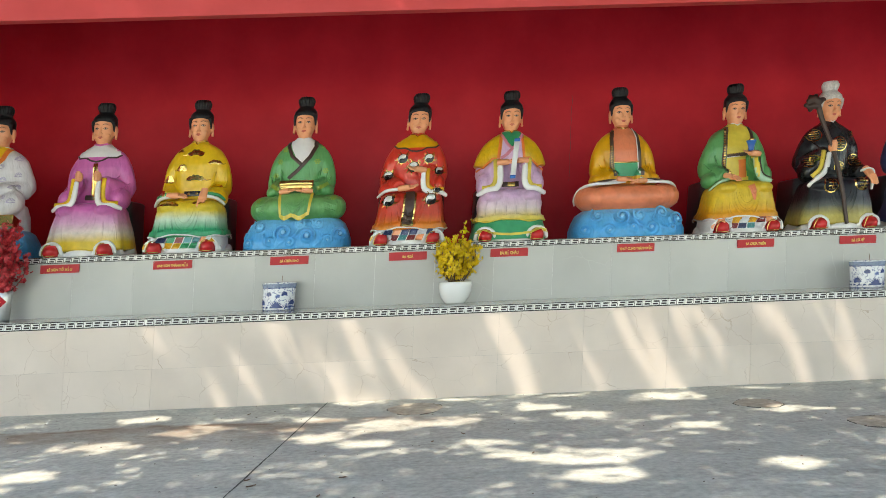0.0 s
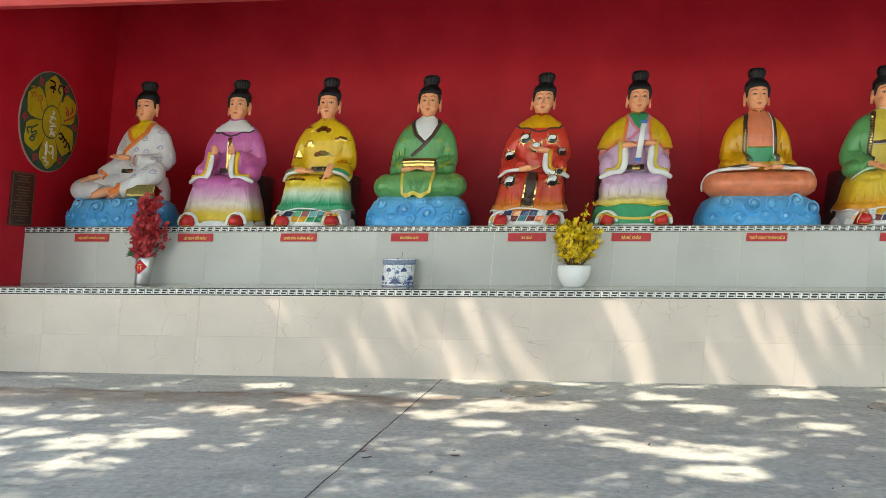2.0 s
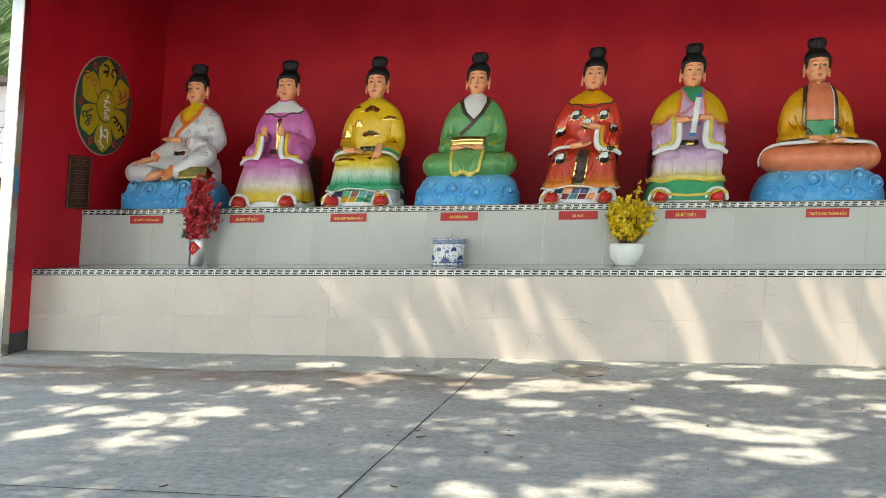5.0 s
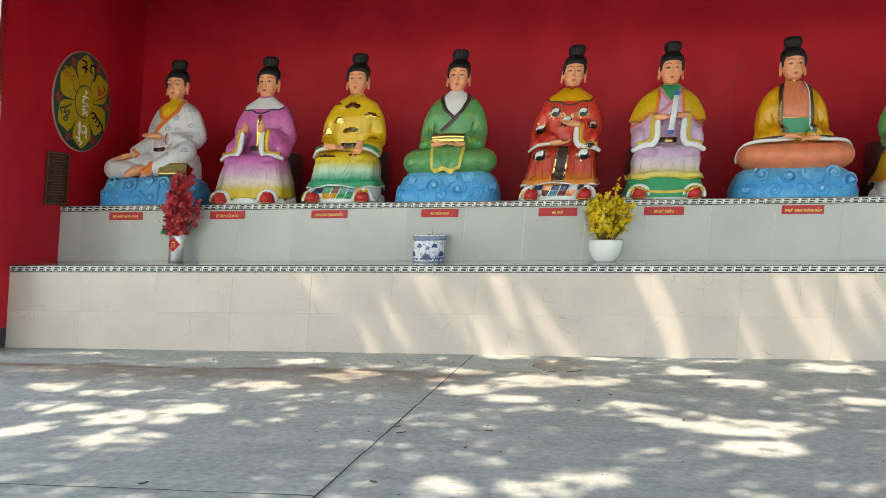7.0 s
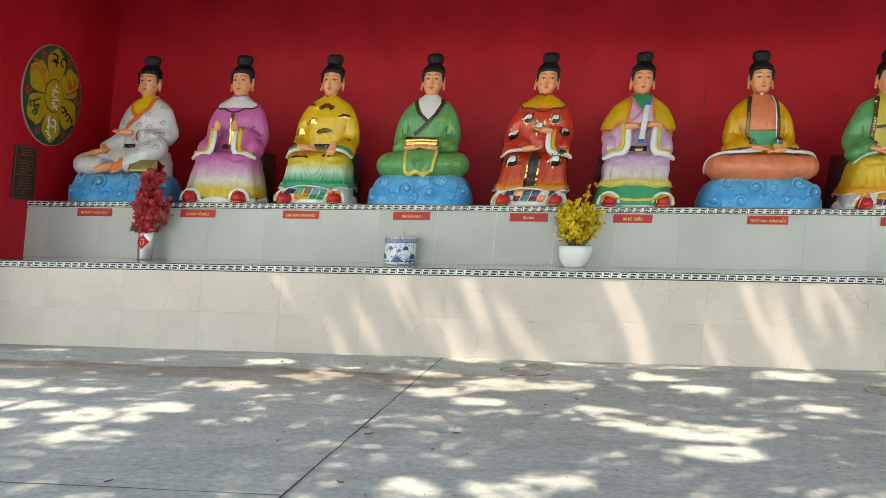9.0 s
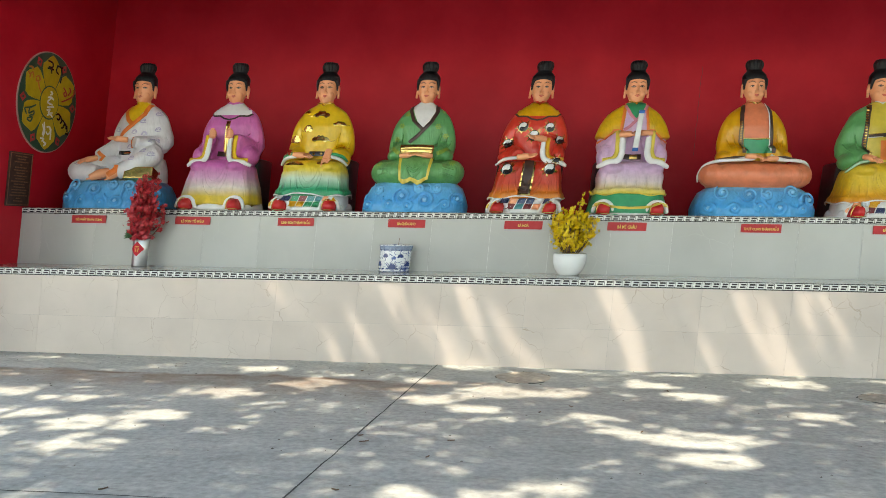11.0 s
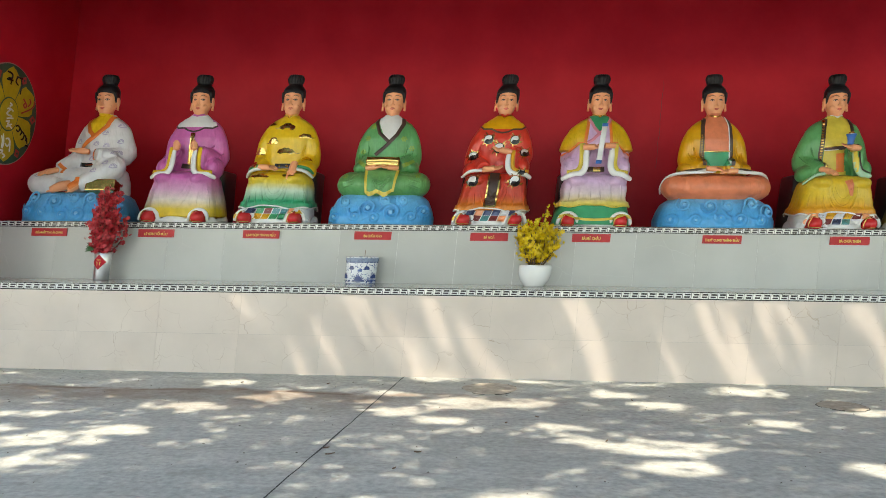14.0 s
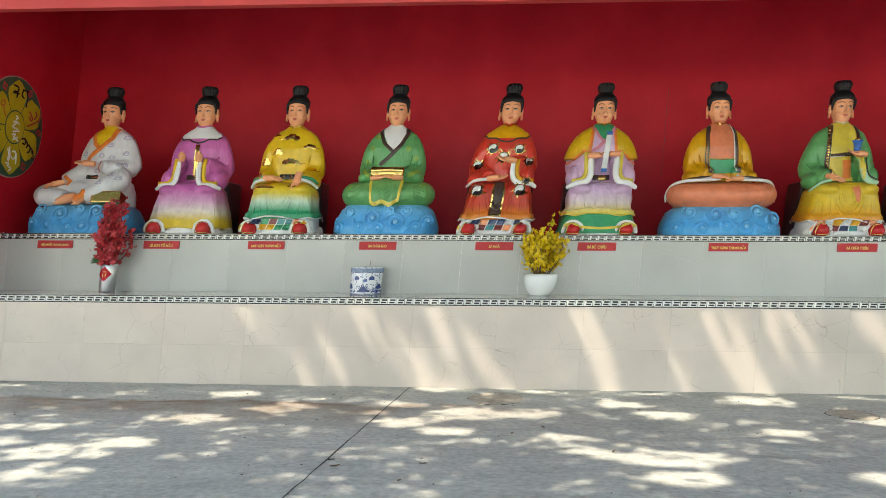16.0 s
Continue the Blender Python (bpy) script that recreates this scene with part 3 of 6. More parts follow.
        def make():
            loops = [[self.bm.verts.new(outline(i, z, rx, ry, wave if j == 0 else wave * .5 if j == 1 else 0)) for i in range(n)] for j, (z, rx, ry) in enumerate(rows)]
            for a, b in zip(loops, loops[1:]):
                for i in range(n):
                    self.bm.faces.new((a[i], a[(i + 1) % n], b[(i + 1) % n], b[i]))
            self.bm.faces.new(loops[-1])
            self.bm.faces.new(loops[0][::-1])
            for sx in (-1, 1):
                self.b((sx * .19, front - .10, .475), (.145, .235, .085), col, seg=20)
            self.b((0, front + .02, .47), (.2, .2, .07), col, seg=18)
        self.blend(col, make, .012, 3)
        self.tree = BVHTree.FromBMesh(self.bm)
        if folds:
            # swags between the knees and pleats beside them
            for d, w in ((.04, .085), (.11, .115), (.19, .14)):
                self.crease([(-w, .475 - d * .2), (-w * .92, .42 - d * .5), (-w * .55, .37 - d * .85), (0, .345 - d), (w * .55, .37 - d * .85), (w * .92, .42 - d * .5), (w, .475 - d * .2)], .010, col)
            for px, lean in ((-.30, -.03), (-.20, .02), (.22, .0), (.31, .03), (-.25, -.01)):
                self.crease([(px * .9, .40), (px + lean * .3, .32), (px + lean, .22), (px + lean * 1.6, low + .05)], .009, col)
        self.tree = None
        if edge:
            pts = [outline(i, low, foot * 1.003, .371, wave) for i in range(n)]
            tube(self.bm, pts + [pts[0]], .008, MI[edge], n=6)
        if under:
            self.r([((0, front, .0), foot * .95, .345, 3), ((0, front, low + .05), foot * .90, .325, 3)], under, n=48, cap=False)

        def cloth():
            loops = []
            for z, g in ((0.0, .95), (0.0, 1.0), (0.018, 1.02), (0.045, .98), (0.066, .92), (.05, .82)):
                loop = []
                for i in range(n):
                    a = 2 * math.pi * i / n
                    ca, sa = math.cos(a), math.sin(a)
                    k = g * (1 + .030 * math.sin(11 * a) + .025 * math.sin(5 * a + 1))
                    loop.append(self.bm.verts.new((foot * k * math.copysign(abs(ca) ** .7, ca), front + .36 * k * math.copysign(abs(sa) ** .7, sa), z + (.016 * math.sin(11 * a) + .012 * math.sin(7 * a) if z > .03 else 0))))
                loops.append(loop)
            for a, b in zip(loops, loops[1:]):
                for i in range(n):
                    self.bm.faces.new((a[i], a[(i + 1) % n], b[(i + 1) % n], b[i]))
            self.bm.faces.new(loops[-1])
            self.bm.faces.new(loops[0][::-1])
            for sx in (-1, 1):
                self.t([(sx * .27 - .105, -.44, .02), (sx * .27 - .085, -.45, .095), (sx * .27 - .03, -.44, .135), (sx * .27 + .03, -.44, .135), (sx * .27 + .085, -.45, .095), (sx * .27 + .105, -.44, .02)], .022, "white", n=10)
        self.blend("white", cloth, .011, 2)
        self.r([((0, .24, 0), .37, .26, 8), ((0, .24, .57), .36, .25, 8), ((0, .24, .59), .34, .24, 8)], "stool", n=32)

    def shoes(self, gap=.27, y=-.46):
        for sx in (-1, 1):
            def make():
                self.b((sx * gap, y, .055), (.072, .10, .070), "scarlet", seg=18)
                self.r([((sx * gap, y + .03, .005), .070, .095, 3), ((sx * gap, y + .03, .08), .066, .09, 3), ((sx * gap, y + .04, .12), .05, .07, 3)], "scarlet", n=24)
            self.blend("scarlet", make, .009, 3)
            self.t([(sx * gap - .070, y - .035, .012), (sx * gap - .064, y - .042, .07), (sx * gap - .036, y - .040, .118), (sx * gap + .012, y - .035, .128)], [.005, .0065, .0065, .004], "gold", n=8)
            self.t([(sx * gap - .066, y - .060, .014), (sx * gap, y - .097, .012), (sx * gap + .066, y - .060, .014)], [.004, .006, .004], "gold", n=8)

    def cloudlet(self, x, z, w, h, seed):
        """A gilt cloud: a few round puffs with a tail curling off one side."""
        rg = random.Random(seed + 3)
        way = 1 if seed % 2 else -1
        for k in range(4):
            t = -1 + 2 * k / 3
            self.disc(x + t * w * .62, z + h * (.45 * math.cos(t * 2.2) + rg.uniform(-.15, .15)), h * rg.uniform(.62, .85), "gold", .0055 + .0006 * k)
        self.band([(x - w, z - h * .35), (x, z - h * .25), (x + w, z - h * .35)], h * .8, "gold", .005)
        self.band([(x + way * w * .8, z - h * .2), (x + way * w * 1.25, z - h * .75), (x + way * w * 1.7, z - h * .5)], h * .42, "gold", .006, .3)

    def patchwork(self, seed):
        """Lozenges of many colours on the under-robe."""
        rg = random.Random(seed)
        cols = ["teal", "navy", "maroon", "ochre", "robe_white", "emerald", "maroon", "skin"]
        prev = None
        for i in range(10):
            px = -.40 + .088 * i
            for j, z in enumerate((.072, .132)):
                if abs(abs(px) - .27) < .085 and z < .12:
                    continue
                c = rg.choice([q for q in cols if q != prev])
                prev = c
                self.patch(px + .02 * j, z, [(-.048, -.029), (.030, -.029), (.048, .029), (-.030, .029)], c, .007)

    def apron(self):
        """A cloth hanging from the lap, green with a yellow border."""
        grid = []
        for j in range(13):
            t = j / 12
            row = []
            for i in range(25):
                u = -1 + i / 12
                w = .185 - .03 * t
                drop = .305 + .020 * math.cos(6 * u + .8) + .022 * u * u
                z = .585 + (drop - .585) * t
                y = -.345 - .108 * math.sin(min(1, t * 1.6) * math.pi / 2) + .03 * u * u - .014 * math.cos(11 * u + .6) * t
                row.append(self.bm.verts.new((u * w, y, z)))
            grid.append(row)
        for j in range(12):
            for i in range(24):
                edge = i < 2 or i > 21 or j > 9
                self.bm.faces.new((grid[j][i], grid[j][i + 1], grid[j + 1][i + 1], grid[j + 1][i])).material_index = MI["lemon" if edge else "lapgreen"]
        for d in (.0, .045, .09):
            self.t([(-.10, -.432, .52 - d * .3), (-.05, -.449, .475 - d * .8), (.0, -.459, .455 - d), (.05, -.449, .475 - d * .8), (.10, -.432, .52 - d * .3)], [.003, .007, .008, .007, .003], "lapgreen", n=7)

    def done(self, at, label, tilt=0.0):
        for make, given in self.later:
            make(*given)
        for v in self.bm.verts:
            v.co.x += tilt * v.co.z
        ob = part("statue", self.bm, [P[k] for k in PAL], None, label, True, at)
        ob.location = (leaning(at[0], at[2]), at[1], at[2])
        return tagged(ob, label, "statue", "statues on the ledge")


def smooth_line(pts, k=4):
    """A rounded line through the given points."""
    p = [Vector(q) for q in pts]
    if len(p) < 3:
        return p
    out = []
    for i in range(len(p) - 1):
        a, b, c, d = p[max(i - 1, 0)], p[i], p[i + 1], p[min(i + 2, len(p) - 1)]
        for j in range(k):
            t = j / k
            out.append(0.5 * ((2 * b) + (c - a) * t + (2 * a - 5 * b + 4 * c - d) * t * t + (3 * b - a - 3 * c + d) * t ** 3))
    return out + [p[-1]]


def smooth_radii(radii, n, k=4):
    if n < 3:
        return list(radii) if isinstance(radii, (list, tuple)) else [radii] * n
    if not isinstance(radii, (list, tuple)):
        radii = [radii] * n
    out = []
    for a, b in zip(radii, radii[1:]):
        out += [a + (b - a) * j / k for j in range(k)]
    return out + [radii[-1]]


def flame_disc(f, x, z, r):
    """A black and white whirl in a ring of gold flames."""
    for i in range(13):
        a = radians(-60 + 300 * i / 12 + 20 * math.sin(i * 2.3))
        reach = r * (1.35 + .45 * abs(math.sin(i * 1.9)))
        f.band([(x + r * math.cos(a), z + r * math.sin(a)), (x + reach * math.cos(a + .15), z + reach * math.sin(a + .15) + r * .12)], r * .26, "gold", .006, .25)
    f.disc(x, z, r * 1.10, "gold", .008)
    f.disc(x, z, r * 1.02, "black", .011)
    f.disc(x, z, r * .9, "white", .014, 60, 240)
    f.disc(x + r * .24, z + r * .40, r * .44, "white", .017)
    f.disc(x - r * .24, z - r * .40, r * .44, "black", .017)


def medallion(f, x, z, r):
    f.disc(x, z, r, "gold", .005)
    f.disc(x, z, r * .84, "black", .009)
    for k in (-.5, -.18, .18, .5):
        w = math.sqrt(max(.05, .72 ** 2 - k * k))
        f.band([(x - r * w * .8, z + r * k), (x + r * w * .8, z + r * k)], r * .15, "gold", .013)
    f.band([(x, z - r * .62), (x, z + r * .62)], r * .15, "gold", .014)


SY, CHIN, BACK = 1.30, 1.205, .05

# white robe, one leg folded, turned to the side
f = Figure()
f.pedestal(.60, -.03, .31, 2)


def white_body():
    f.torso("robe_white", .12, .98, .33)
    f.r([((.10, .08, .30), .34, .28), ((.10, .08, .45), .33, .26), ((.11, .1, .58), .27, .21)], "robe_white", n=32)
    f.t([(.0, .02, .47), (-.22, -.10, .47), (-.44, -.18, .44), (-.40, -.28, .41), (-.16, -.33, .40)], [.13, .13, .12, .115, .075], "robe_white", n=18)
    f.t([(.12, .0, .50), (.29, -.12, .60), (.37, -.22, .585), (.25, -.32, .48), (.08, -.37, .40)], [.15, .145, .125, .115, .085], "robe_white", n=18)
    f.arm(-1, "robe_white", (.27, .04, .74), (-.27, -.18, .60), .92, .12)
    f.arm(1, "robe_white", (.27, -.0, .74), (.17, -.25, .745), 1.0, .12)
    f.b((.30, -.20, .735), (.10, .09, .06), "robe_white")


f.blend("robe_white", white_body)
for a, b, c in (((-.02, -.36, .40), (-.10, -.42, .375), (-.185, -.46, .33)), ((.09, -.385, .42), (.06, -.44, .375), (.03, -.47, .325))):
    def foot():
        f.t([a, b, c], [.050, .055, .036], "skin", n=14)
        for k in range(4):
            p = Vector(c) + Vector((-.022 + .016 * k, -.012, -.012 + .004 * k))
            f.b(p, (.012, .018, .012), "skin", seg=10)
    f.blend("skin", foot, .006, 2)
f.hand((-.32, -.29, .545), (-.55, -.6, -.22), .02)
f.hand((.01, -.29, .775), (-1, -.25, .10))
f.head(.10, BACK - .01, CHIN)
f.skin_of()
for pts in ([(.02, .62), (.12, .65), (.25, .66)], [(-.28, .44), (-.15, .47), (-.02, .50)], [(.10, .50), (.2, .55), (.3, .62)], [(.34, .82), (.40, .72), (.38, .66)], [(-.10, .96), (-.13, .84), (-.18, .74)]):
    f.crease(pts, .010, "robe_white")
f.fill([(.055, .065), (.01, .13), (-.015, .185), (.0, .20)], [.96, 1.04, 1.12, 1.22], "yellow", .005)
f.band([(.0, 1.20), (-.03, 1.10), (.01, 1.01), (.075, .955)], .044, "orange", .010)
f.band([(.225, 1.20), (.195, 1.07), (.08, .95), (-.02, .87), (-.08, .80)], .050, "orange", .012)
f.band([(-.06, .64), (.02, .63), (.10, .635)], .045, "black", .010)
f.band([(.03, .625), (.12, .632)], .016, "gold", .018)
f.band([(.125, .685), (.135, .745), (.13, .81)], .045, "orange", .012)
f.band([(.04, .36), (.10, .41), (.10, .47)], .055, "orange", .014)
f.band([(-.25, .64), (-.20, .585), (-.215, .53)], .030, "orange", .012)


def gilt_box():
    m = Matrix.Translation((.33, -.33, .375)) @ Euler((radians(-14), 0, radians(6))).to_matrix().to_4x4() @ Matrix.Diagonal((.155, .10, .065, 1))
    bmesh.ops.create_cube(f.bm, size=2, matrix=m)


f.blend("gold", gilt_box, .008, 2)
for i, (x, z) in enumerate(((.19, .99), (.11, .87), (.22, .85), (.35, .90), (.33, 1.08), (.33, .64), (.38, .76), (-.40, .50), (.42, .60), (-.12, .90), (.08, .70), (.24, .55))):
    for k in range(5):
        a = radians(90 + 40 * (k - 2))
        f.band([(x + .010 * math.cos(a), z + .008 * math.sin(a)), (x + .030 * math.cos(a), z + .026 * math.sin(a)), (x + .026 * math.cos(a + .5), z + .030 * math.sin(a + .5))], .008, "lilac_motif", .005)
    f.band([(x - .034, z - .010), (x, z - .018), (x + .034, z - .010)], .009, "lilac_motif", .006)
f.done((.90, SY, Z2), "white-robed painted statue with orange collar on a blue cloud pedestal")

# pink robe, both hands raised
f = Figure()
f.skirt("skirt_pink", foot=.425, wave=.012)
f.shoes()
f.robe("pink", [(s, (.25, .06, .70), (s * .14, -.26, .78), 1.05) for s in (-1, 1)],
       lumps=[((s * .27, -.10, .60), (.10, .17, .12)) for s in (-1, 1)] + [((s * .17, -.24, .68), (.05, .07, .13)) for s in (-1, 1)],
       creases=[([(s * .25, .98), (s * .23, .86), (s * .19, .76)], .009) for s in (-1, 1)] + [([(s * .33, .78), (s * .29, .70), (s * .24, .66)], .010) for s in (-1, 1)])
for s in (-1, 1):
    f.cuff(s, [(s * .115, -.31, .79), (s * .115, -.335, .68), (s * .13, -.35, .57), (s * .18, -.36, .525), (s * .28, -.34, .52), (s * .36, -.28, .485)])
    f.fist((s * .095 + .01, -.325, .825))
f.skin_of()
f.t([(.068, -.325, .62), (.070, -.335, .74), (.072, -.335, .86), (.070, -.29, .95)], [.014, .014, .013, .009], "gold", n=12, flat=.6)
f.head(.0, BACK, CHIN)
f.skin_of()
f.fill([(-.205, .205), (-.215, .215), (-.19, .19), (-.12, .12), (-.075, .075)], [1.06, 1.09, 1.14, 1.19, 1.225], "white", .009)
f.band([(-.225, 1.08), (-.19, 1.05), (-.11, 1.05), (-.06, 1.02), (0, 1.005), (.06, 1.02), (.11, 1.05), (.19, 1.05), (.225, 1.08)], .018, "brown", .014)
f.band([(-.10, 1.215), (-.04, 1.20), (0, 1.19), (.04, 1.20), (.10, 1.215)], .026, "pink", .016)
f.band([(.0, .99), (.005, .66)], .046, "gold", .010)
f.band([(-.075, .625), (.0, .62), (.075, .625)], .055, "brown", .014)
f.band([(.02, .62), (.07, .622)], .045, "gold", .022)
f.done((2.10, SY, Z2), "pink-robed painted statue holding a gold rod, seated")

# yellow robe with gold clouds
f = Figure()
f.skirt("skirt_yellow", low=.17, foot=.405, wave=.020, under="white", edge="white")
f.shoes()
f.robe("yellow", [(s, (.255, .04, .69), (s * .22, -.24, .585), 1.08) for s in (-1, 1)], wide=1.02,
       lumps=[((s * .28, -.10, .58), (.09, .15, .10)) for s in (-1, 1)] + [((0, .0, .74), (.20, .16, .16))],
       creases=[([(s * .23, 1.0), (s * .215, .86), (s * .20, .70)], .010) for s in (-1, 1)] + [([(s * .34, .82), (s * .32, .72), (s * .28, .64)], .009) for s in (-1, 1)])
for s in (-1, 1):
    f.cuff(s, [(s * .12, -.31, .585), (s * .20, -.335, .585), (s * .30, -.30, .56), (s * .365, -.20, .50)], None, "white", .026)
    f.t([(s * .13, -.295, .615), (s * .21, -.315, .615), (s * .31, -.265, .595), (s * .355, -.17, .55)], [.014, .018, .018, .012], "emerald", n=10)
f.hand((-.11, -.335, .60), (1, -.1, -.05), .02)
f.hand((.165, -.36, .575), (-.10, -.45, -.8), .02)
f.head(.0, BACK, CHIN)
f.skin_of()
f.band([(-.10, 1.215), (-.04, 1.20), (0, 1.18), (.04, 1.20), (.10, 1.215)], .030, "yellow", .014)
f.band([(-.085, 1.20), (-.02, 1.185), (0, 1.16), (.02, 1.185), (.085, 1.20)], .012, "gold", .019)
f.band([(-.08, .63), (.12, .63)], .055, "black", .014)
for x in (-.03, .05):
    f.disc(x, .63, .014, "gold", .020)
for i, (x, z, w, h) in enumerate(((.0, 1.075, .085, .036), (.20, .97, .06, .028), (-.13, .91, .05, .032), (.02, .80, .09, .036), (-.28, .80, .042, .042), (.25, .71, .05, .025), (-.16, .505, .085, .022), (-.17, 1.10, .035, .016), (-.28, .63, .04, .03), (.12, .52, .05, .02))):
    f.cloudlet(x, z, w, h, i)
f.patchwork(3)
f.done((3.15, SY, Z2), "yellow-robed painted statue with gold cloud motifs, seated")


def lotus(top, lap, half=.50, high=.58, lumps=(), creases=()):
    """A figure with crossed legs under a wide lap."""
    f = Figure()

    def legs():
        k = half / .50
        f.r([((0, -.02, .27), .38 * k, .29), ((0, -.03, .36), .46 * k, .36), ((0, -.03, .45), .47 * k, .365), ((0, -.01, .52), .42 * k, .32), ((0, .05, high), .31, .24), ((0, .1, high + .04), .24, .18)], lap, n=48, power=2.5)
        for s in (-1, 1):
            f.b((s * (half - .15), -.10, .435), (.16, .23, .142), lap, seg=24)
        f.t([(-half + .10, -.20, .43), (-half + .24, -.26, .43), (0, -.29, .425), (half - .24, -.26, .43), (half - .10, -.20, .43)], [.06, .115, .125, .115, .06], lap, n=22)
    f.blend(lap, legs)
    f.robe(top, [(s, (.25, .03, .70), (s * .15, -.22, .635), 1.08) for s in (-1, 1)], wide=1.0, low=.5, lumps=lumps, creases=creases)
    return f


# green robe with a gilt scroll
f = lotus("green", "lapgreen", .50, .585, [((s * .28, -.04, .62), (.085, .15, .075)) for s in (-1, 1)],
          [([(s * .235, 1.0), (s * .215, .86), (s * .20, .72)], .010) for s in (-1, 1)] + [([(s * .28, .93), (s * .275, .82), (s * .27, .72)], .008) for s in (-1, 1)] + [([(s * .33, .80), (s * .29, .70), (s * .22, .66)], .009) for s in (-1, 1)])
f.pedestal(.57, 0, .32, 4)
f.tree = BVHTree.FromBMesh(f.bm)
for s in (-1, 1):
    for d in (0, .05, .10):
        f.crease([(s * .20, .545 - d), (s * .30, .535 - d * 1.15), (s * .40, .515 - d * 1.25), (s * .465, .47 - d)], .009, "lapgreen")


def scroll():
    f.t([(-.165, -.350, .675), (-.06, -.365, .68), (.06, -.365, .68), (.165, -.350, .675)], [.040, .038, .038, .040], "gold", n=16)
    f.t([(-.16, -.355, .635), (0, -.37, .64), (.16, -.355, .635)], [.034, .030, .034], "gold", n=14)
    for s in (-1, 1):
        f.b((s * .165, -.350, .675), (.014, .046, .046), "gold")
        f.b((s * .16, -.355, .632), (.013, .038, .038), "gold")


f.blend("gold", scroll, .007, 1)
f.hand((-.085, -.385, .605), (.85, -.35, .06), 0, .9)
f.hand((.085, -.385, .605), (-.85, -.35, .06), 0, .9)
f.head(.0, BACK, CHIN)
f.skin_of()
f.fill([(-.005, .035), (-.055, .085), (-.10, .125), (-.125, .145), (-.095, .105)], [.90, .98, 1.07, 1.15, 1.225], "white", .006)
f.band([(-.12, 1.21), (-.145, 1.12), (-.10, 1.0), (.03, .885)], .036, "brown", .012)
f.band([(.125, 1.21), (.145, 1.10), (.09, .98), (-.03, .84), (-.12, .76)], .040, "brown", .015)
f.apron()
for s in (-1, 1):
    f.band([(s * .20, .635), (s * .26, .665), (s * .30, .70)], .040, "yellowgreen", .006)
for i, (x, z) in enumerate(((-.23, .95), (.17, .94), (-.40, .52), (.38, .53), (-.18, 1.08), (.22, 1.12), (.26, .84), (-.27, .80))):
    for k in range(6):
        f.disc(x + .022 * math.cos(k * 1.047), z + .022 * math.sin(k * 1.047), .0095, "yellowgreen", .004)
    f.disc(x, z, .010, "yellowgreen", .004)
f.done((4.29, SY, Z2), "green-robed painted statue holding a gold scroll on a blue cloud pedestal")

# red robe with whirl discs
f = Figure()
f.skirt("skirt_red", low=.16, foot=.405, wave=.022, under="white", edge="white")
f.shoes()
f.robe("red", [(-1, (.255, .04, .70), (-.14, -.26, .61), 1.08), (1, (.25, .02, .74), (.11, -.26, .78), 1.06)], wide=1.02,
       lumps=[((-.28, -.10, .59), (.09, .15, .09)), ((.26, -.10, .63), (.09, .15, .12)), ((.16, -.22, .70), (.05, .07, .10)), ((0, .0, .76), (.19, .16, .16))],
       creases=[([(s * .235, 1.0), (s * .22, .86), (s * .20, .72)], .010) for s in (-1, 1)] + [([(-.34, .80), (-.31, .71), (-.24, .65)], .009)])
f.cuff(1, [(.105, -.31, .775), (.105, -.335, .68), (.125, -.345, .59), (.19, -.35, .55), (.29, -.32, .55), (.375, -.24, .51)], "ochre")
f.cuff(-1, [(-.06, -.32, .595), (-.16, -.345, .585), (-.28, -.32, .57), (-.365, -.22, .515)], None, "white", .026)
f.hand((-.05, -.365, .60), (1, -.15, .10), -.01)
f.hand((.03, -.335, .795), (-1, -.25, .15), -.02)
f.head(.0, BACK, CHIN)
f.skin_of()
f.fill([(-.215, .215), (-.225, .225), (-.195, .195), (-.12, .12), (-.08, .08)], [1.05, 1.09, 1.14, 1.185, 1.215], "ochre", .008)
f.band([(-.235, 1.08), (-.20, 1.05), (-.11, 1.045), (-.06, 1.015), (0, 1.005), (.06, 1.015), (.11, 1.045), (.20, 1.05), (.235, 1.08)], .018, "brown", .014)
f.band([(-.095, 1.215), (-.02, 1.205), (0, 1.185), (.02, 1.205), (.095, 1.215)], .034, "red", .016)
f.band([(-.085, 1.205), (-.02, 1.19), (0, 1.165), (.02, 1.19), (.085, 1.205)], .009, "gold", .021)
for x, z, r in ((-.135, .935, .050), (.145, .93, .048), (-.01, .84, .055), (-.275, .76, .050), (.265, .79, .046), (.26, .575, .036), (-.23, .46, .052), (.205, .465, .052)):
    flame_disc(f, x, z, r)
f.band([(-.01, .535), (-.01, .36), (-.02, .19)], .130, "gold", .012)
f.band([(-.01, .54), (-.01, .36), (-.02, .205)], .098, "brown", .022)
f.patchwork(8)
f.done((5.48, SY, Z2), "red-robed painted statue with black and white whirl discs, seated", .05)

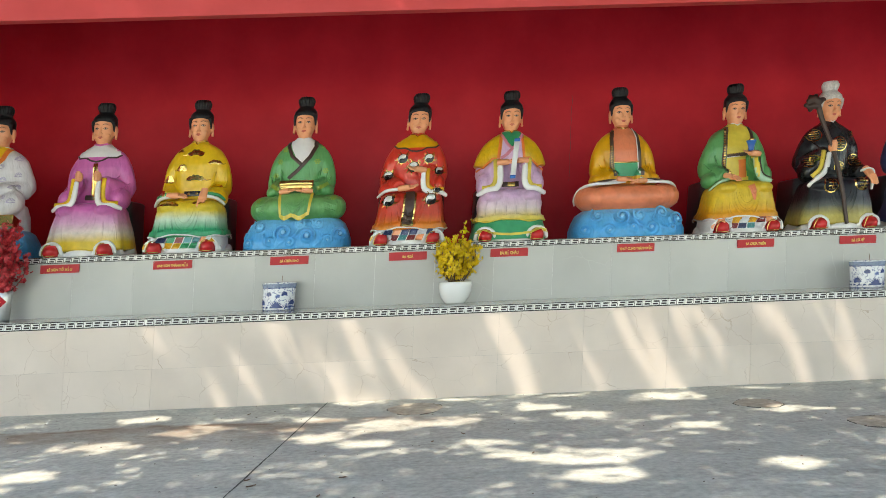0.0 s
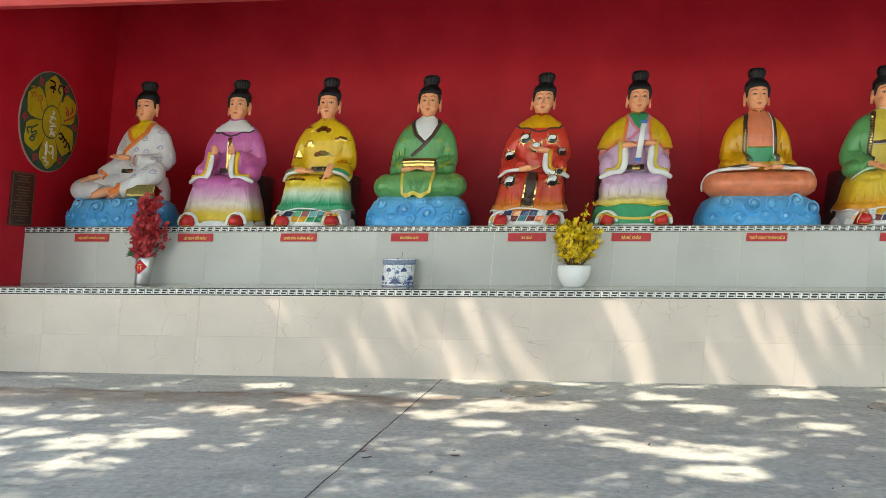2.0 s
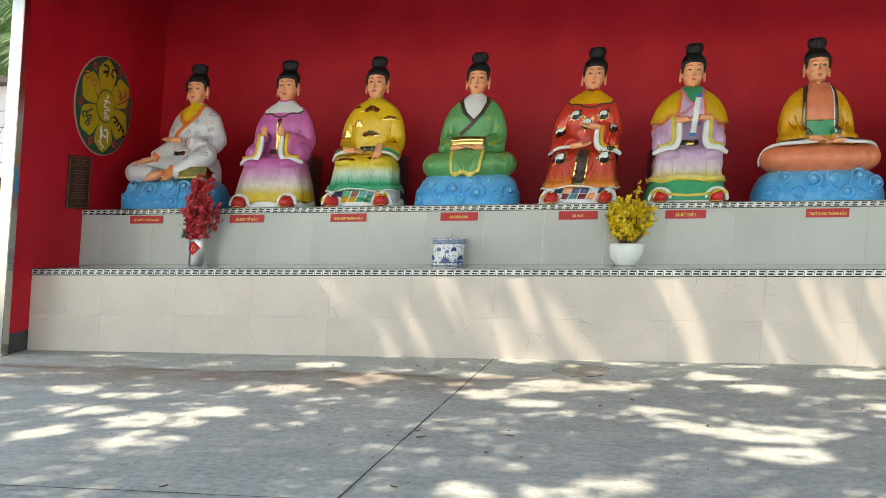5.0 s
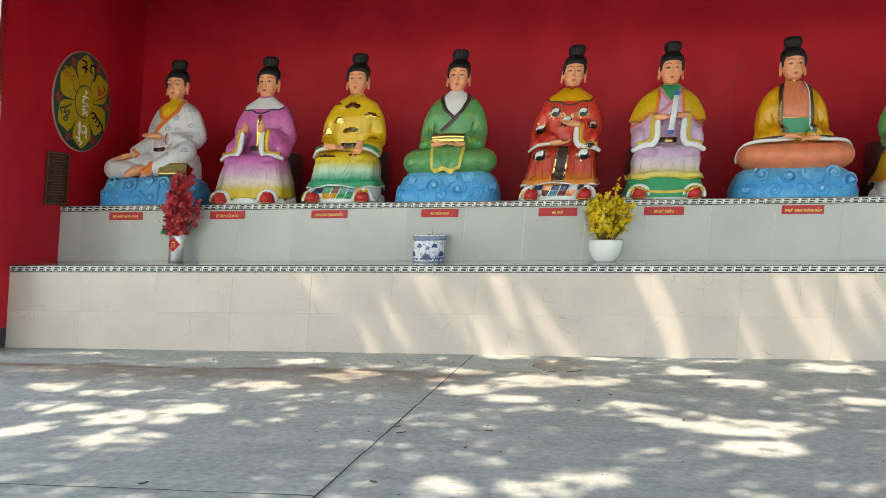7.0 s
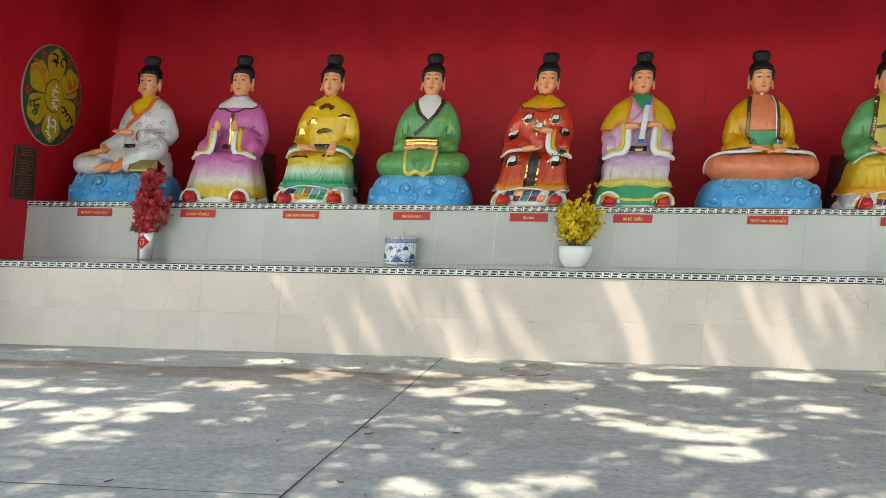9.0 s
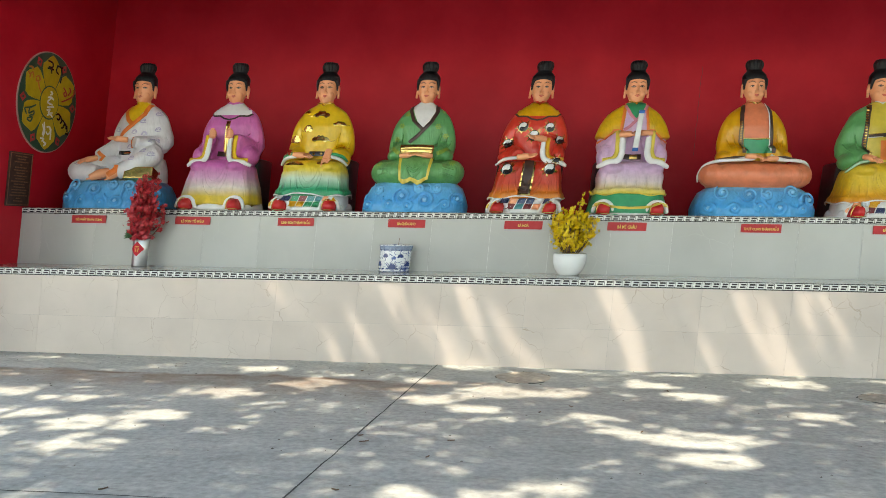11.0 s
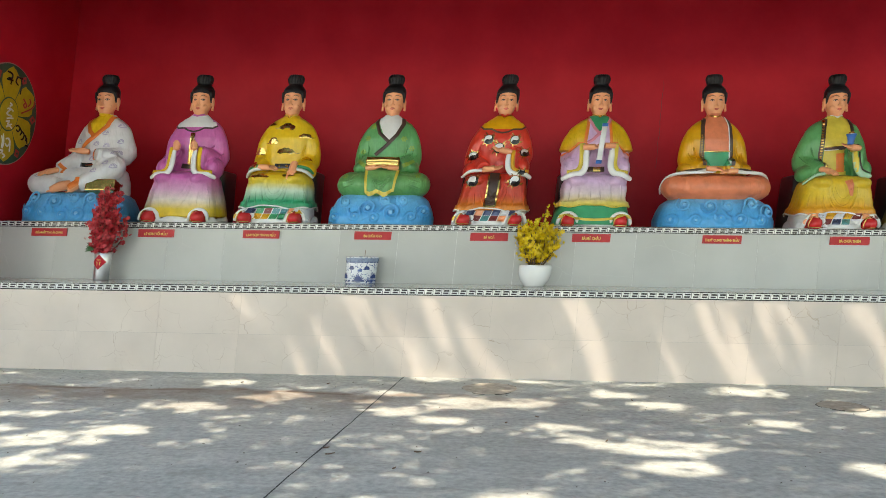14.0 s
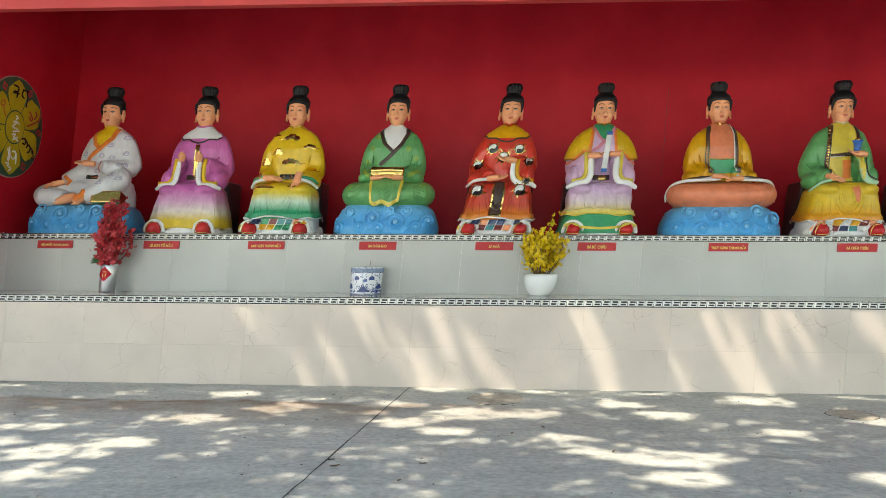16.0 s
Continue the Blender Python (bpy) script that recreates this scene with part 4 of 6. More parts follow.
# lilac robe with a tablet
f = Figure()
f.skirt("skirt_lilac", low=.215, foot=.385, wave=.018, under="emerald", edge="lemon", folds=False)
f.r([((0, -.10, .02), .425, .375, 3), ((0, -.10, .10), .40, .36, 3), ((0, -.10, .24), .355, .33, 3)], "emerald", n=64, cap=False)
f.shoes()
f.tree = BVHTree.FromBMesh(f.bm)
for px in (-.27, -.17, -.06, .04, .15, .26):
    f.crease([(px * .95, .44), (px, .36), (px * 1.04, .26)], .010, "skirt_lilac")
f.robe("lilac", [(s, (.255, .05, .72), (s * .13, -.26, .83), 1.08) for s in (-1, 1)], wide=1.0,
       lumps=[((s * .27, -.10, .62), (.10, .17, .14)) for s in (-1, 1)] + [((s * .18, -.23, .72), (.05, .08, .14)) for s in (-1, 1)],
       creases=[([(s * .34, .76), (s * .33, .66), (s * .31, .58)], .009) for s in (-1, 1)])


def shawl():
    f.r([((0, .05, .86), .295, .205), ((0, .05, .96), .293, .203), ((0, .06, 1.05), .287, .182), ((0, .06, 1.115), .246, .162), ((0, .065, 1.16), .182, .136), ((0, .065, 1.195), .118, .108)], "shawl", n=40)
    for s in (-1, 1):
        f.t([(s * .182, .06, 1.045), (s * .245, .035, .92), (s * .278, .02, .80)], [.104, .120, .128], "shawl", n=20)


f.blend("shawl", shawl)
for s in (-1, 1):
    f.cuff(s, [(s * .135, -.30, .85), (s * .13, -.335, .74), (s * .13, -.35, .63), (s * .17, -.36, .56), (s * .27, -.34, .54), (s * .365, -.27, .50)], "lemon", "white", .034)
f.hand((-.07, -.345, .835), (.95, -.25, .03))
f.hand((.07, -.335, .850), (-.95, -.25, .0), 0, .95)
f.skin_of()
f.r([((-.005, -.400, .655), .030, .014, 4), ((-.003, -.400, .69), .030, .014, 4)], "blue", n=16)
f.r([((-.003, -.400, .685), .028, .013, 4), ((.025, -.400, 1.045), .028, .013, 4)], "white", n=16)
f.r([((.025, -.400, 1.04), .030, .014, 4), ((.028, -.400, 1.075), .030, .014, 4)], "blue", n=16)
f.head(.0, BACK, CHIN)
f.skin_of()
f.fill([(-.13, .13), (-.115, .12), (-.10, .11), (-.095, .10)], [.80, .92, 1.05, 1.12], "lilac", .010)
f.fill([(-.01, .02), (-.07, .07), (-.11, .11), (-.09, .09)], [1.02, 1.07, 1.14, 1.20], "emerald", .014)
for s in (-1, 1):
    f.band([(s * .105, 1.19), (s * .12, 1.06), (s * .14, .86)], .030, "orange", .014)
    f.band([(s * .36, .775), (s * .29, .815), (s * .20, .905), (s * .155, .90)], .022, "orange", .012)
f.band([(-.105, 1.16), (-.05, 1.06), (.01, .99)], .030, "rose", .017)
f.band([(.115, 1.16), (.06, 1.05), (-.06, .93), (-.11, .90)], .032, "rose", .019)
f.band([(-.09, 1.225), (-.02, 1.21), (0, 1.195), (.02, 1.21), (.09, 1.225)], .034, "yellow", .018)
f.band([(-.09, 1.215), (-.02, 1.195), (0, 1.17), (.02, 1.195), (.09, 1.215)], .010, "gold", .023)
f.band([(-.088, .617), (0, .61), (.088, .617)], .058, "brown", .014)
f.band([(-.03, .612), (.045, .612)], .044, "gold", .022)
f.band([(-.38, .09), (-.3, .12), (-.2, .085), (-.1, .075), (0, .07), (.1, .075), (.2, .085), (.3, .12), (.38, .09)], .026, "lemon", .008)
f.done((6.57, SY, Z2), "lilac-robed painted statue with yellow shawl holding a tablet, seated")

# salmon robe, yellow coat
f = lotus("ochre", "salmon", .56, .57, [((s * .29, -.02, .63), (.10, .17, .07)) for s in (-1, 1)],
          [([(s * .24, 1.0), (s * .225, .86), (s * .21, .70)], .010) for s in (-1, 1)] + [([(s * .29, .90), (s * .28, .80), (s * .25, .68)], .008) for s in (-1, 1)])
f.pedestal(.615, 0, .30, 7)
for s in (-1, 1):
    f.t([(s * .06, -.33, .585), (s * .20, -.36, .575), (s * .40, -.30, .57), (s * .515, -.16, .535), (s * .568, -.08, .44), (s * .565, -.06, .36)], [.010, .016, .018, .015, .012, .008], "white", n=10)
    f.t([(s * .10, -.29, .61), (s * .24, -.31, .605), (s * .40, -.22, .59)], [.016, .026, .010], "brown", n=10, flat=.6)
    f.t([(s * .11, -.30, .63), (s * .15, -.32, .60), (s * .26, -.33, .585)], [.020, .026, .010], "white", n=10, flat=.7)
    f.hand((s * .075, -.365, .60 - .012 * s), (-s * 1, -.12, -.05), .02, .85)
f.head(.0, BACK, CHIN)
f.skin_of()
f.fill([(-.12, .13), (-.12, .13), (-.125, .13), (-.12, .125), (-.085, .09)], [.68, .82, .96, 1.12, 1.235], "salmon", .006)
f.fill([(-.125, .135), (-.125, .135)], [.66, .81], "emerald", .012)
f.band([(-.125, .815), (.0, .808), (.13, .815)], .014, "gold", .018)
for s in (-1, 1):
    f.band([(s * .105, 1.215), (s * .14, 1.08), (s * .15, .86), (s * .15, .66)], .038, "brown", .013)
for i in range(12):
    f.patch(-.150, .70 + .026 * i, [(-.012, -.010), (.006, -.006), (.012, .010), (-.006, .006)], "gold", .019)
f.band([(.088, 1.21), (.122, 1.08), (.126, .68)], .012, "white", .017)
f.band([(-.09, 1.225), (-.03, 1.215), (0, 1.19), (.03, 1.215), (.09, 1.225)], .011, "gold", .018)
f.done((7.885, SY, Z2), "salmon-robed painted statue with yellow coat on a blue cloud pedestal", -.06)

# yellow robe, green coat, blue cup
f = Figure()
f.skirt("skirt_gold", low=.15, foot=.41, wave=.024, under="white", edge="white")
f.shoes()
f.robe("green", [(-1, (.27, .04, .70), (-.18, -.26, .60), 1.10), (1, (.265, .02, .72), (.14, -.27, .82), 1.08)], wide=1.05,
       lumps=[((-.30, -.10, .58), (.09, .16, .09)), ((.28, -.10, .62), (.09, .15, .12)), ((.19, -.22, .72), (.05, .07, .12))],
       creases=[([(s * .25, 1.0), (s * .24, .86), (s * .23, .72)], .010) for s in (-1, 1)] + [([(-.35, .78), (-.31, .70), (-.25, .64)], .009)])
f.cuff(-1, [(-.10, -.31, .615), (-.18, -.345, .575), (-.28, -.34, .545), (-.365, -.26, .46)], None, "mint", .022)
f.cuff(1, [(.10, -.32, .80), (.115, -.345, .70), (.145, -.35, .61), (.20, -.35, .56), (.30, -.30, .55)], None, "mint", .034)
f.t([(.155, -.315, .80), (.165, -.335, .70), (.195, -.34, .62), (.29, -.30, .585)], [.007, .008, .008, .006], "brown", n=8)
f.hand((-.15, -.36, .595), (.35, -.6, -.2), .02)
f.hand((.05, -.355, .845), (-.9, -.30, .10), -.01)
f.skin_of()
f.r([((.03, -.375, .865), .022, .022), ((.03, -.375, .88), .032, .032), ((.03, -.375, .90), .030, .030), ((.03, -.375, .955), .044, .044), ((.03, -.375, .962), .052, .052), ((.03, -.375, .975), .052, .052)], "blue", n=24)
f.b((.03, -.375, .982), (.03, .03, .020), "gold")
f.head(.0, BACK, CHIN)
f.skin_of()
f.fill([(-.135, .14), (-.13, .135), (-.13, .135), (-.125, .13), (-.085, .09)], [.56, .80, .96, 1.12, 1.235], "lemon", .006)
for s in (-1, 1):
    f.band([(s * .105, 1.215), (s * .14, 1.08), (s * .155, .86)] + ([(s * .16, .64)] if s < 0 else []), .040, "brown", .012)
for i in range(19):
    f.patch(-.152 + .0013 * max(0, i - 12) ** 2 * .5, .65 + .029 * i, [(-.012, -.010), (.010, -.010), (.010, .008), (-.012, .008)], "gold", .019)
f.band([(-.13, .845), (.13, .865)], .040, "brown", .013)
f.band([(-.13, .862), (.0, .872)], .009, "gold", .020)
f.band([(-.13, .828), (.0, .836)], .009, "white", .020)
f.band([(.03, .80), (.035, .70), (.04, .60)], .085, "orange", .010, .9)
f.band([(.05, .50), (.07, .44), (.08, .34)], .085, "salmon", .008, .25)
f.band([(-.095, 1.225), (-.02, 1.21), (0, 1.19), (.02, 1.21), (.095, 1.225)], .026, "white", .014)
f.patchwork(12)
f.done((9.07, SY, Z2), "yellow-robed painted statue in green coat holding a blue cup, seated", .02)

# black robe, white hair, staff
f = Figure()
f.skirt("skirt_black", foot=.415, wave=.016)
f.shoes()
f.robe("black", [(-1, (.26, .03, .74), (-.17, -.27, .84), 1.08), (1, (.26, .04, .72), (.27, -.24, .60), 1.06)], wide=1.0,
       lumps=[((-.27, -.08, .66), (.09, .14, .13)), ((-.21, -.20, .74), (.05, .07, .13)), ((.28, -.10, .62), (.09, .14, .10))],
       creases=[([(s * .235, 1.0), (s * .22, .86), (s * .20, .74)], .010) for s in (-1, 1)])
f.cuff(-1, [(-.155, -.325, .83), (-.17, -.34, .72), (-.20, -.345, .62), (-.27, -.33, .55), (-.34, -.28, .47)], "lemon", "white", .032)
f.cuff(1, [(.20, -.32, .615), (.28, -.335, .635), (.36, -.29, .61), (.40, -.22, .50), (.405, -.20, .42)], None, "white", .024)
f.fist((-.16, -.395, .875), 1.15)
f.hand((.29, -.365, .575), (.15, -.6, -.6), .03, 1.1)
f.skin_of()


def staff():
    f.t([(-.345, -.37, 1.36), (-.295, -.39, 1.18), (-.225, -.41, 1.0), (-.155, -.425, .82), (-.06, -.46, .45), (.01, -.49, .05)], [.030, .026, .023, .023, .024, .020], "wood", n=12)
    f.t([(-.46, -.37, 1.36), (-.41, -.38, 1.39), (-.34, -.37, 1.365), (-.285, -.36, 1.39), (-.25, -.36, 1.38)], [.022, .045, .046, .026, .008], "wood", n=12)
    f.t([(-.45, -.36, 1.30), (-.40, -.385, 1.32), (-.32, -.37, 1.31)], [.026, .040, .028], "wood", n=10)
    for px, z in ((-.43, 1.42), (-.37, 1.43), (-.47, 1.33), (-.42, 1.28)):
        f.b((px, -.37, z), .024, "wood", seg=10)


f.blend("wood", staff, .008, 1)
f.head(.0, BACK, CHIN, 0, "hair_white")
f.skin_of()
for x, z, r in ((-.20, 1.05, .072), (.055, .94, .085), (.215, 1.06, .045), (-.29, .75, .07), (.245, .76, .075), (.06, .68, .065), (-.14, .475, .088), (.20, .485, .085)):
    medallion(f, x, z, r)
f.band([(-.09, 1.225), (-.02, 1.21), (0, 1.18), (.02, 1.21), (.09, 1.225)], .013, "white", .016)
f.band([(-.19, .64), (0, .625), (.19, .635)], .045, "hair", .012)
f.done((10.11, SY, Z2), "black-robed white-haired statue with gold medallions and wooden staff", .05)

# dark blue robe on the same dark stool, next along the ledge
f = Figure()
f.skirt("navy", foot=.40, wave=.012)
f.shoes()
f.robe("navy", [(s, (.25, .04, .70), (s * .16, -.25, .62), 1.05) for s in (-1, 1)])
for s in (-1, 1):
    f.hand((s * .12, -.34, .60), (-s * .6, -.5, -.2), .02)
f.head(.0, BACK, CHIN)
f.done((11.16, SY, Z2), "dark blue painted statue seated on a dark stool")

# ---- more materials ----
def porcelain():
    """White glaze with brushed cobalt scrolls, denser in bands at the rim and foot."""
    m, n, l, p = nodes_of("blue_white_porcelain")
    a = noise_of(n, l, 16, 3)
    w = n.new("ShaderNodeMath")
    w.operation = "SUBTRACT"
    l.new(a, w.inputs[0])
    w.inputs[1].default_value = 0.53
    q = n.new("ShaderNodeMath")
    q.operation = "ABSOLUTE"
    l.new(w.outputs[0], q.inputs[0])
    line = ramp(n, l, q.outputs[0], 0.022, 0.008)
    wash = ramp(n, l, noise_of(n, l, 11, 2), 0.60, 0.70)
    col = mixed(n, l, wash, (0.76, 0.78, 0.80), (0.10, 0.16, 0.36))
    l.new(mixed(n, l, line, col, (0.035, 0.07, 0.26)), p.inputs["Base Color"])
    p.inputs["Roughness"].default_value = 0.12
    return m


Q = dict(
    porcelain=porcelain(),
    cobalt=painted("cobalt_glaze", (0.03, 0.06, 0.20), 0.15, 0.2, 30),
    pale_cobalt=painted("pale_cobalt_glaze", (0.24, 0.30, 0.42), 0.15, 0.2, 40),
    white_pot=painted("white_glaze", (0.78, 0.78, 0.76), 0.22, 0.03, 3, 0, 0.03),
    soil=painted("pot_moss", (0.30, 0.22, 0.02), 0.9),
    sand=painted("incense_ash", (0.35, 0.33, 0.30), 0.95),
    incense=painted("incense_stick", (0.16, 0.09, 0.06), 0.9),
    yellow_petal=leafy("yellow_petals", (0.62, 0.40, 0.005), (0.80, 0.58, 0.02)),
    red_petal=leafy("red_petals", (0.34, 0.010, 0.02), (0.60, 0.04, 0.05)),
    stem=painted("flower_stem", (0.10, 0.055, 0.03), 0.7),
    fern=leafy("fern_leaves", (0.02, 0.07, 0.02), (0.05, 0.12, 0.04)),
    plaque=painted("plaque_red", (0.50, 0.010, 0.016), 0.55, 0.05, 12),
    letter=painted("plaque_gold", (0.72, 0.50, 0.10), 0.35, 0.08, 50),
    vase_metal=painted("vase_metal", (0.62, 0.61, 0.60), 0.34, 0.08, 8, 0.9),
    bronze=painted("bronze_plate", (0.075, 0.035, 0.024), 0.35, 0.2, 20, 0.3),
    bronze_text=painted("bronze_letters", (0.26, 0.13, 0.07), 0.4, 0.1, 30, 0.3),
    m_green=painted("wheel_green", (0.012, 0.075, 0.045), 0.45),
    m_yellow=painted("wheel_yellow", (0.50, 0.37, 0.012), 0.45),
    m_edge=painted("wheel_rim", (0.42, 0.25, 0.24), 0.5),
    m_red=painted("wheel_red", (0.42, 0.03, 0.035), 0.45),
    m_orange=painted("wheel_orange", (0.50, 0.15, 0.02), 0.45),
    shed_white=painted("shed_sheet", (0.74, 0.77, 0.80), 0.5, 0.05, 1.5),
    shed_black=painted("black_tarpaulin", (0.012, 0.013, 0.014), 0.6),
    shed_roof=painted("shed_roof_edge", (0.10, 0.08, 0.07), 0.8),
    wire=painted("rusty_wire", (0.09, 0.07, 0.06), 0.6),
    palm=leafy("palm_leaflets", (0.03, 0.09, 0.012), (0.10, 0.19, 0.03)),
    bush=leafy("bush_leaves", (0.012, 0.04, 0.01), (0.06, 0.13, 0.025)),
    canopy=leafy("canopy_leaves", (0.03, 0.08, 0.015), (0.07, 0.14, 0.03)),
    bark=painted("tree_bark", (0.13, 0.10, 0.075), 0.9, 0.3, 6, 0, 0.6),
    mortar=painted("mortar_patch", (0.40, 0.35, 0.28), 0.85, 0.2, 14),
    dry=leafy("dry_leaves", (0.12, 0.07, 0.04), (0.34, 0.20, 0.10)),
    rubble=painted("rubble_stone", (0.16, 0.14, 0.12), 0.9, 0.3, 8),
)

# ---- steel post at the open corner ----
post = thing("steel_post", (-0.035, -0.37, 0), "polished square stainless steel corner post", "post")
bm = bmesh.new()
box(bm, -.065, -.05, .012, .065, .05, 4.6, .006)
part("shaft", bm, M["steel"], post, "", False, (-.035, -.37, 0))
bm = bmesh.new()
box(bm, -.085, -.07, 0, .085, .07, .014, .003)
part("base_plate", bm, M["steel"], post, "", False, (-.035, -.37, 0))

# hairline crack in the wall's plaster
bm = bmesh.new()
rgc = random.Random(5)
tube(bm, [(7.43 + .006 * rgc.uniform(-1, 1), Y2 - .001, 2.2 + .05 * i) for i in range(22)], [.0015 + .0015 * rgc.random() for _ in range(22)], n=5)
tagged(part("wall_crack", bm, M["joint"]), "fine upright crack in the red plaster", "crack", kind="structure")

# ---- blue and white incense pots ----
def incense_pot(x, y):
    at = (x, y, Z1)
    pot = thing("incense_pot", at, "blue and white porcelain incense pot on the lower ledge", "incense pot", "incense pots")
    bm = bmesh.new()
    rings(bm, [((0, 0, 0), .150, .150), ((0, 0, .012), .156, .156), ((0, 0, .10), .158, .158), ((0, 0, .20), .162, .162), ((0, 0, .262), .168, .168), ((0, 0, .272), .166, .166), ((0, 0, .270), .150, .150), ((0, 0, .235), .145, .145)], n=48, cap=True)
    part("body", bm, Q["porcelain"], pot, "white glaze with cobalt scrolls", True, at)
    bm = bmesh.new()
    rings(bm, [((0, 0, .226), .1655, .1655), ((0, 0, .262), .1705, .1705)], n=48, cap=False)
    part("rim_band", bm, Q["pale_cobalt"], pot, "pale cobalt key band", True, at)
    for k in range(3):
        bm = bmesh.new()
        z = (.216, .222, .004)[k]
        rings(bm, [((0, 0, z), .1650 if k < 2 else .158, .1650 if k < 2 else .158), ((0, 0, z + .004), .1652 if k < 2 else .159, .1652 if k < 2 else .159)], n=48, cap=False)
        part("glaze_line", bm, Q["cobalt"], pot, "", True, at)
    for i in range(20):
        a = 2 * math.pi * i / 20
        bm = bmesh.new()
        c = Vector((.158 * math.cos(a), .158 * math.sin(a), .026))
        t = Vector((-math.sin(a), math.cos(a), 0))
        o = Vector((math.cos(a), math.sin(a), 0)) * .002
        q = [c + o + t * (.018 * math.cos(b)) + Vector((0, 0, .016 * math.sin(b))) for b in [math.pi * j / 6 for j in range(7)]]
        bm.faces.new([bm.verts.new(v) for v in q])
        part("foot_petal", bm, Q["cobalt"], pot, "", False, at)
    # brushed leaf fan low on the front, sprays at the sides
    for fan, (a0, z0, w) in enumerate(((-90, .03, 1.0), (-150, .06, .8), (-30, .06, .8), (-118, .15, .55), (-62, .15, .55))):
        bm = bmesh.new()
        for k in range(9):
            b = radians(90 + 19 * (k - 4))
            ln = .075 * w * (1 - .05 * abs(k - 4))
            pts = []
            for q, wd in ((0, .003), (.5, .009), (1, .001)):
                for s in (-1, 1):
                    u = ln * q * math.cos(b) - s * wd * math.sin(b)
                    v = ln * q * math.sin(b) + s * wd * math.cos(b)
                    an = radians(a0) + u / .16
                    pts.append(bm.verts.new((.1645 * math.cos(an), .1645 * math.sin(an), z0 + v)))
            bm.faces.new((pts[0], pts[1], pts[3], pts[2]))
            bm.faces.new((pts[2], pts[3], pts[5], pts[4]))
        part("brushed_spray", bm, Q["cobalt"], pot, "", False, at)
    bm = bmesh.new()
    rings(bm, [((0, 0, .23), .146, .146), ((0, 0, .245), .10, .10), ((0, 0, .25), .01, .01)], n=32)
    part("ash", bm, Q["sand"], pot, "grey incense ash", True, at)
    bm = bmesh.new()
    tube(bm, [(.02, 0, .24), (.024, 0, .34)], .0025, n=6)
    part("incense_stick", bm, Q["incense"], pot, "", False, at)
    return pot


incense_pot(4.235, .58)
incense_pot(10.19, .52)


def flower_heads(bm, places, size, rg, petals=5):
    """Small open blossoms of cupped petals."""
    for c in places:
        d = Vector((rg.uniform(-1, 1), rg.uniform(-1.3, .5), rg.uniform(-.2, 1))).normalized()
        a = d.orthogonal().normalized()
        b = d.cross(a)
        s = size * rg.uniform(.7, 1.2)
        for i in range(petals):
            q = 2 * math.pi * i / petals
            r = a * math.cos(q) + b * math.sin(q)
            t = d.cross(r)
            v = [c, c + r * s * .55 + t * s * .38 + d * s * .12, c + r * s + d * s * .28, c + r * s * .55 - t * s * .38 + d * s * .12]
            bm.faces.new([bm.verts.new(p) for p in v])


# ---- white bowl of yellow blossom ----
at = (6.0, .58, Z1)
bowl = thing("flower_pot", at, "white glazed bowl of artificial yellow blossom branches", "flower pot")
bm = bmesh.new()
rings(bm, [((0, 0, 0), .095, .095), ((0, 0, .01), .105, .105), ((0, 0, .06), .142, .142), ((0, 0, .12), .162, .162), ((0, 0, .18), .168, .168), ((0, 0, .212), .163, .163), ((0, 0, .216), .158, .158), ((0, 0, .19), .15, .15)], n=48)
part("bowl", bm, Q["white_pot"], bowl, "", True, at)
bm = bmesh.new()
rings(bm, [((0, 0, .195), .152, .152), ((0, 0, .212), .12, .12), ((0, 0, .22), .02, .02)], n=28)
part("moss", bm, Q["soil"], bowl, "yellow-brown moss filling", True, at)
rg = random.Random(4)
tips = []
for i in range(26):
    a, q = rg.uniform(0, 2 * math.pi), rg.uniform(.15, 1) ** .6
    top = Vector((.195 * q * math.cos(a), .16 * q * math.sin(a), .60 + .16 * rg.random() - .17 * q))
    if i == 0:
        top = Vector((.05, 0, .78))
    base = Vector((.07 * math.cos(a) * q, .07 * math.sin(a) * q, .20))
    mid = (base + top) / 2 + Vector((.05 * math.cos(a) * q, .04 * math.sin(a) * q, 0))
    bm = bmesh.new()
    line = smooth_line([base, mid, top])
    tube(bm, line, [.006 - .004 * k / len(line) for k in range(len(line))], n=5)
    part("branch", bm, Q["stem"], bowl, "", True, at)
    bl = bmesh.new()
    spots = []
    for k in range(44):
        p = line[rg.randint(1, len(line) - 1)]
        spots.append(p + Vector((rg.gauss(0, .034), rg.gauss(0, .03), rg.gauss(0, .03))))
    flower_heads(bl, [s for s in spots if s.z > .23 + abs(rg.gauss(0, .05))], .026, rg)
    part("blossoms", bl, Q["yellow_petal"], bowl, "yellow five-petalled blossoms", False, at)

# ---- steel vase of red blossom ----
at = (1.50, .60, Z1)
vase = thing("flower_vase", at, "silver cylinder vase with artificial red blossom sprays", "flower vase")
bm = bmesh.new()
rings(bm, [((0, 0, 0), .074, .074), ((0, 0, .01), .078, .078), ((0, 0, .15), .080, .080), ((.0, 0, .285), .088, .088), ((0, 0, .29), .084, .084), ((0, 0, .25), .076, .076)], n=36)
part("cylinder", bm, Q["vase_metal"], vase, "", True, at)
bm = bmesh.new()
rows = []
for i in range(13):
    v = -.078 + .156 * i / 12
    w = .074 * (1 - abs(v) / .078) + .0005
    row = []
    for j in range(9):
        an = radians(-92) + (-w + 2 * w * j / 8) / .084
        row.append(bm.verts.new((.0875 * math.cos(an), .0875 * math.sin(an), .185 + v)))
    rows.append(row)
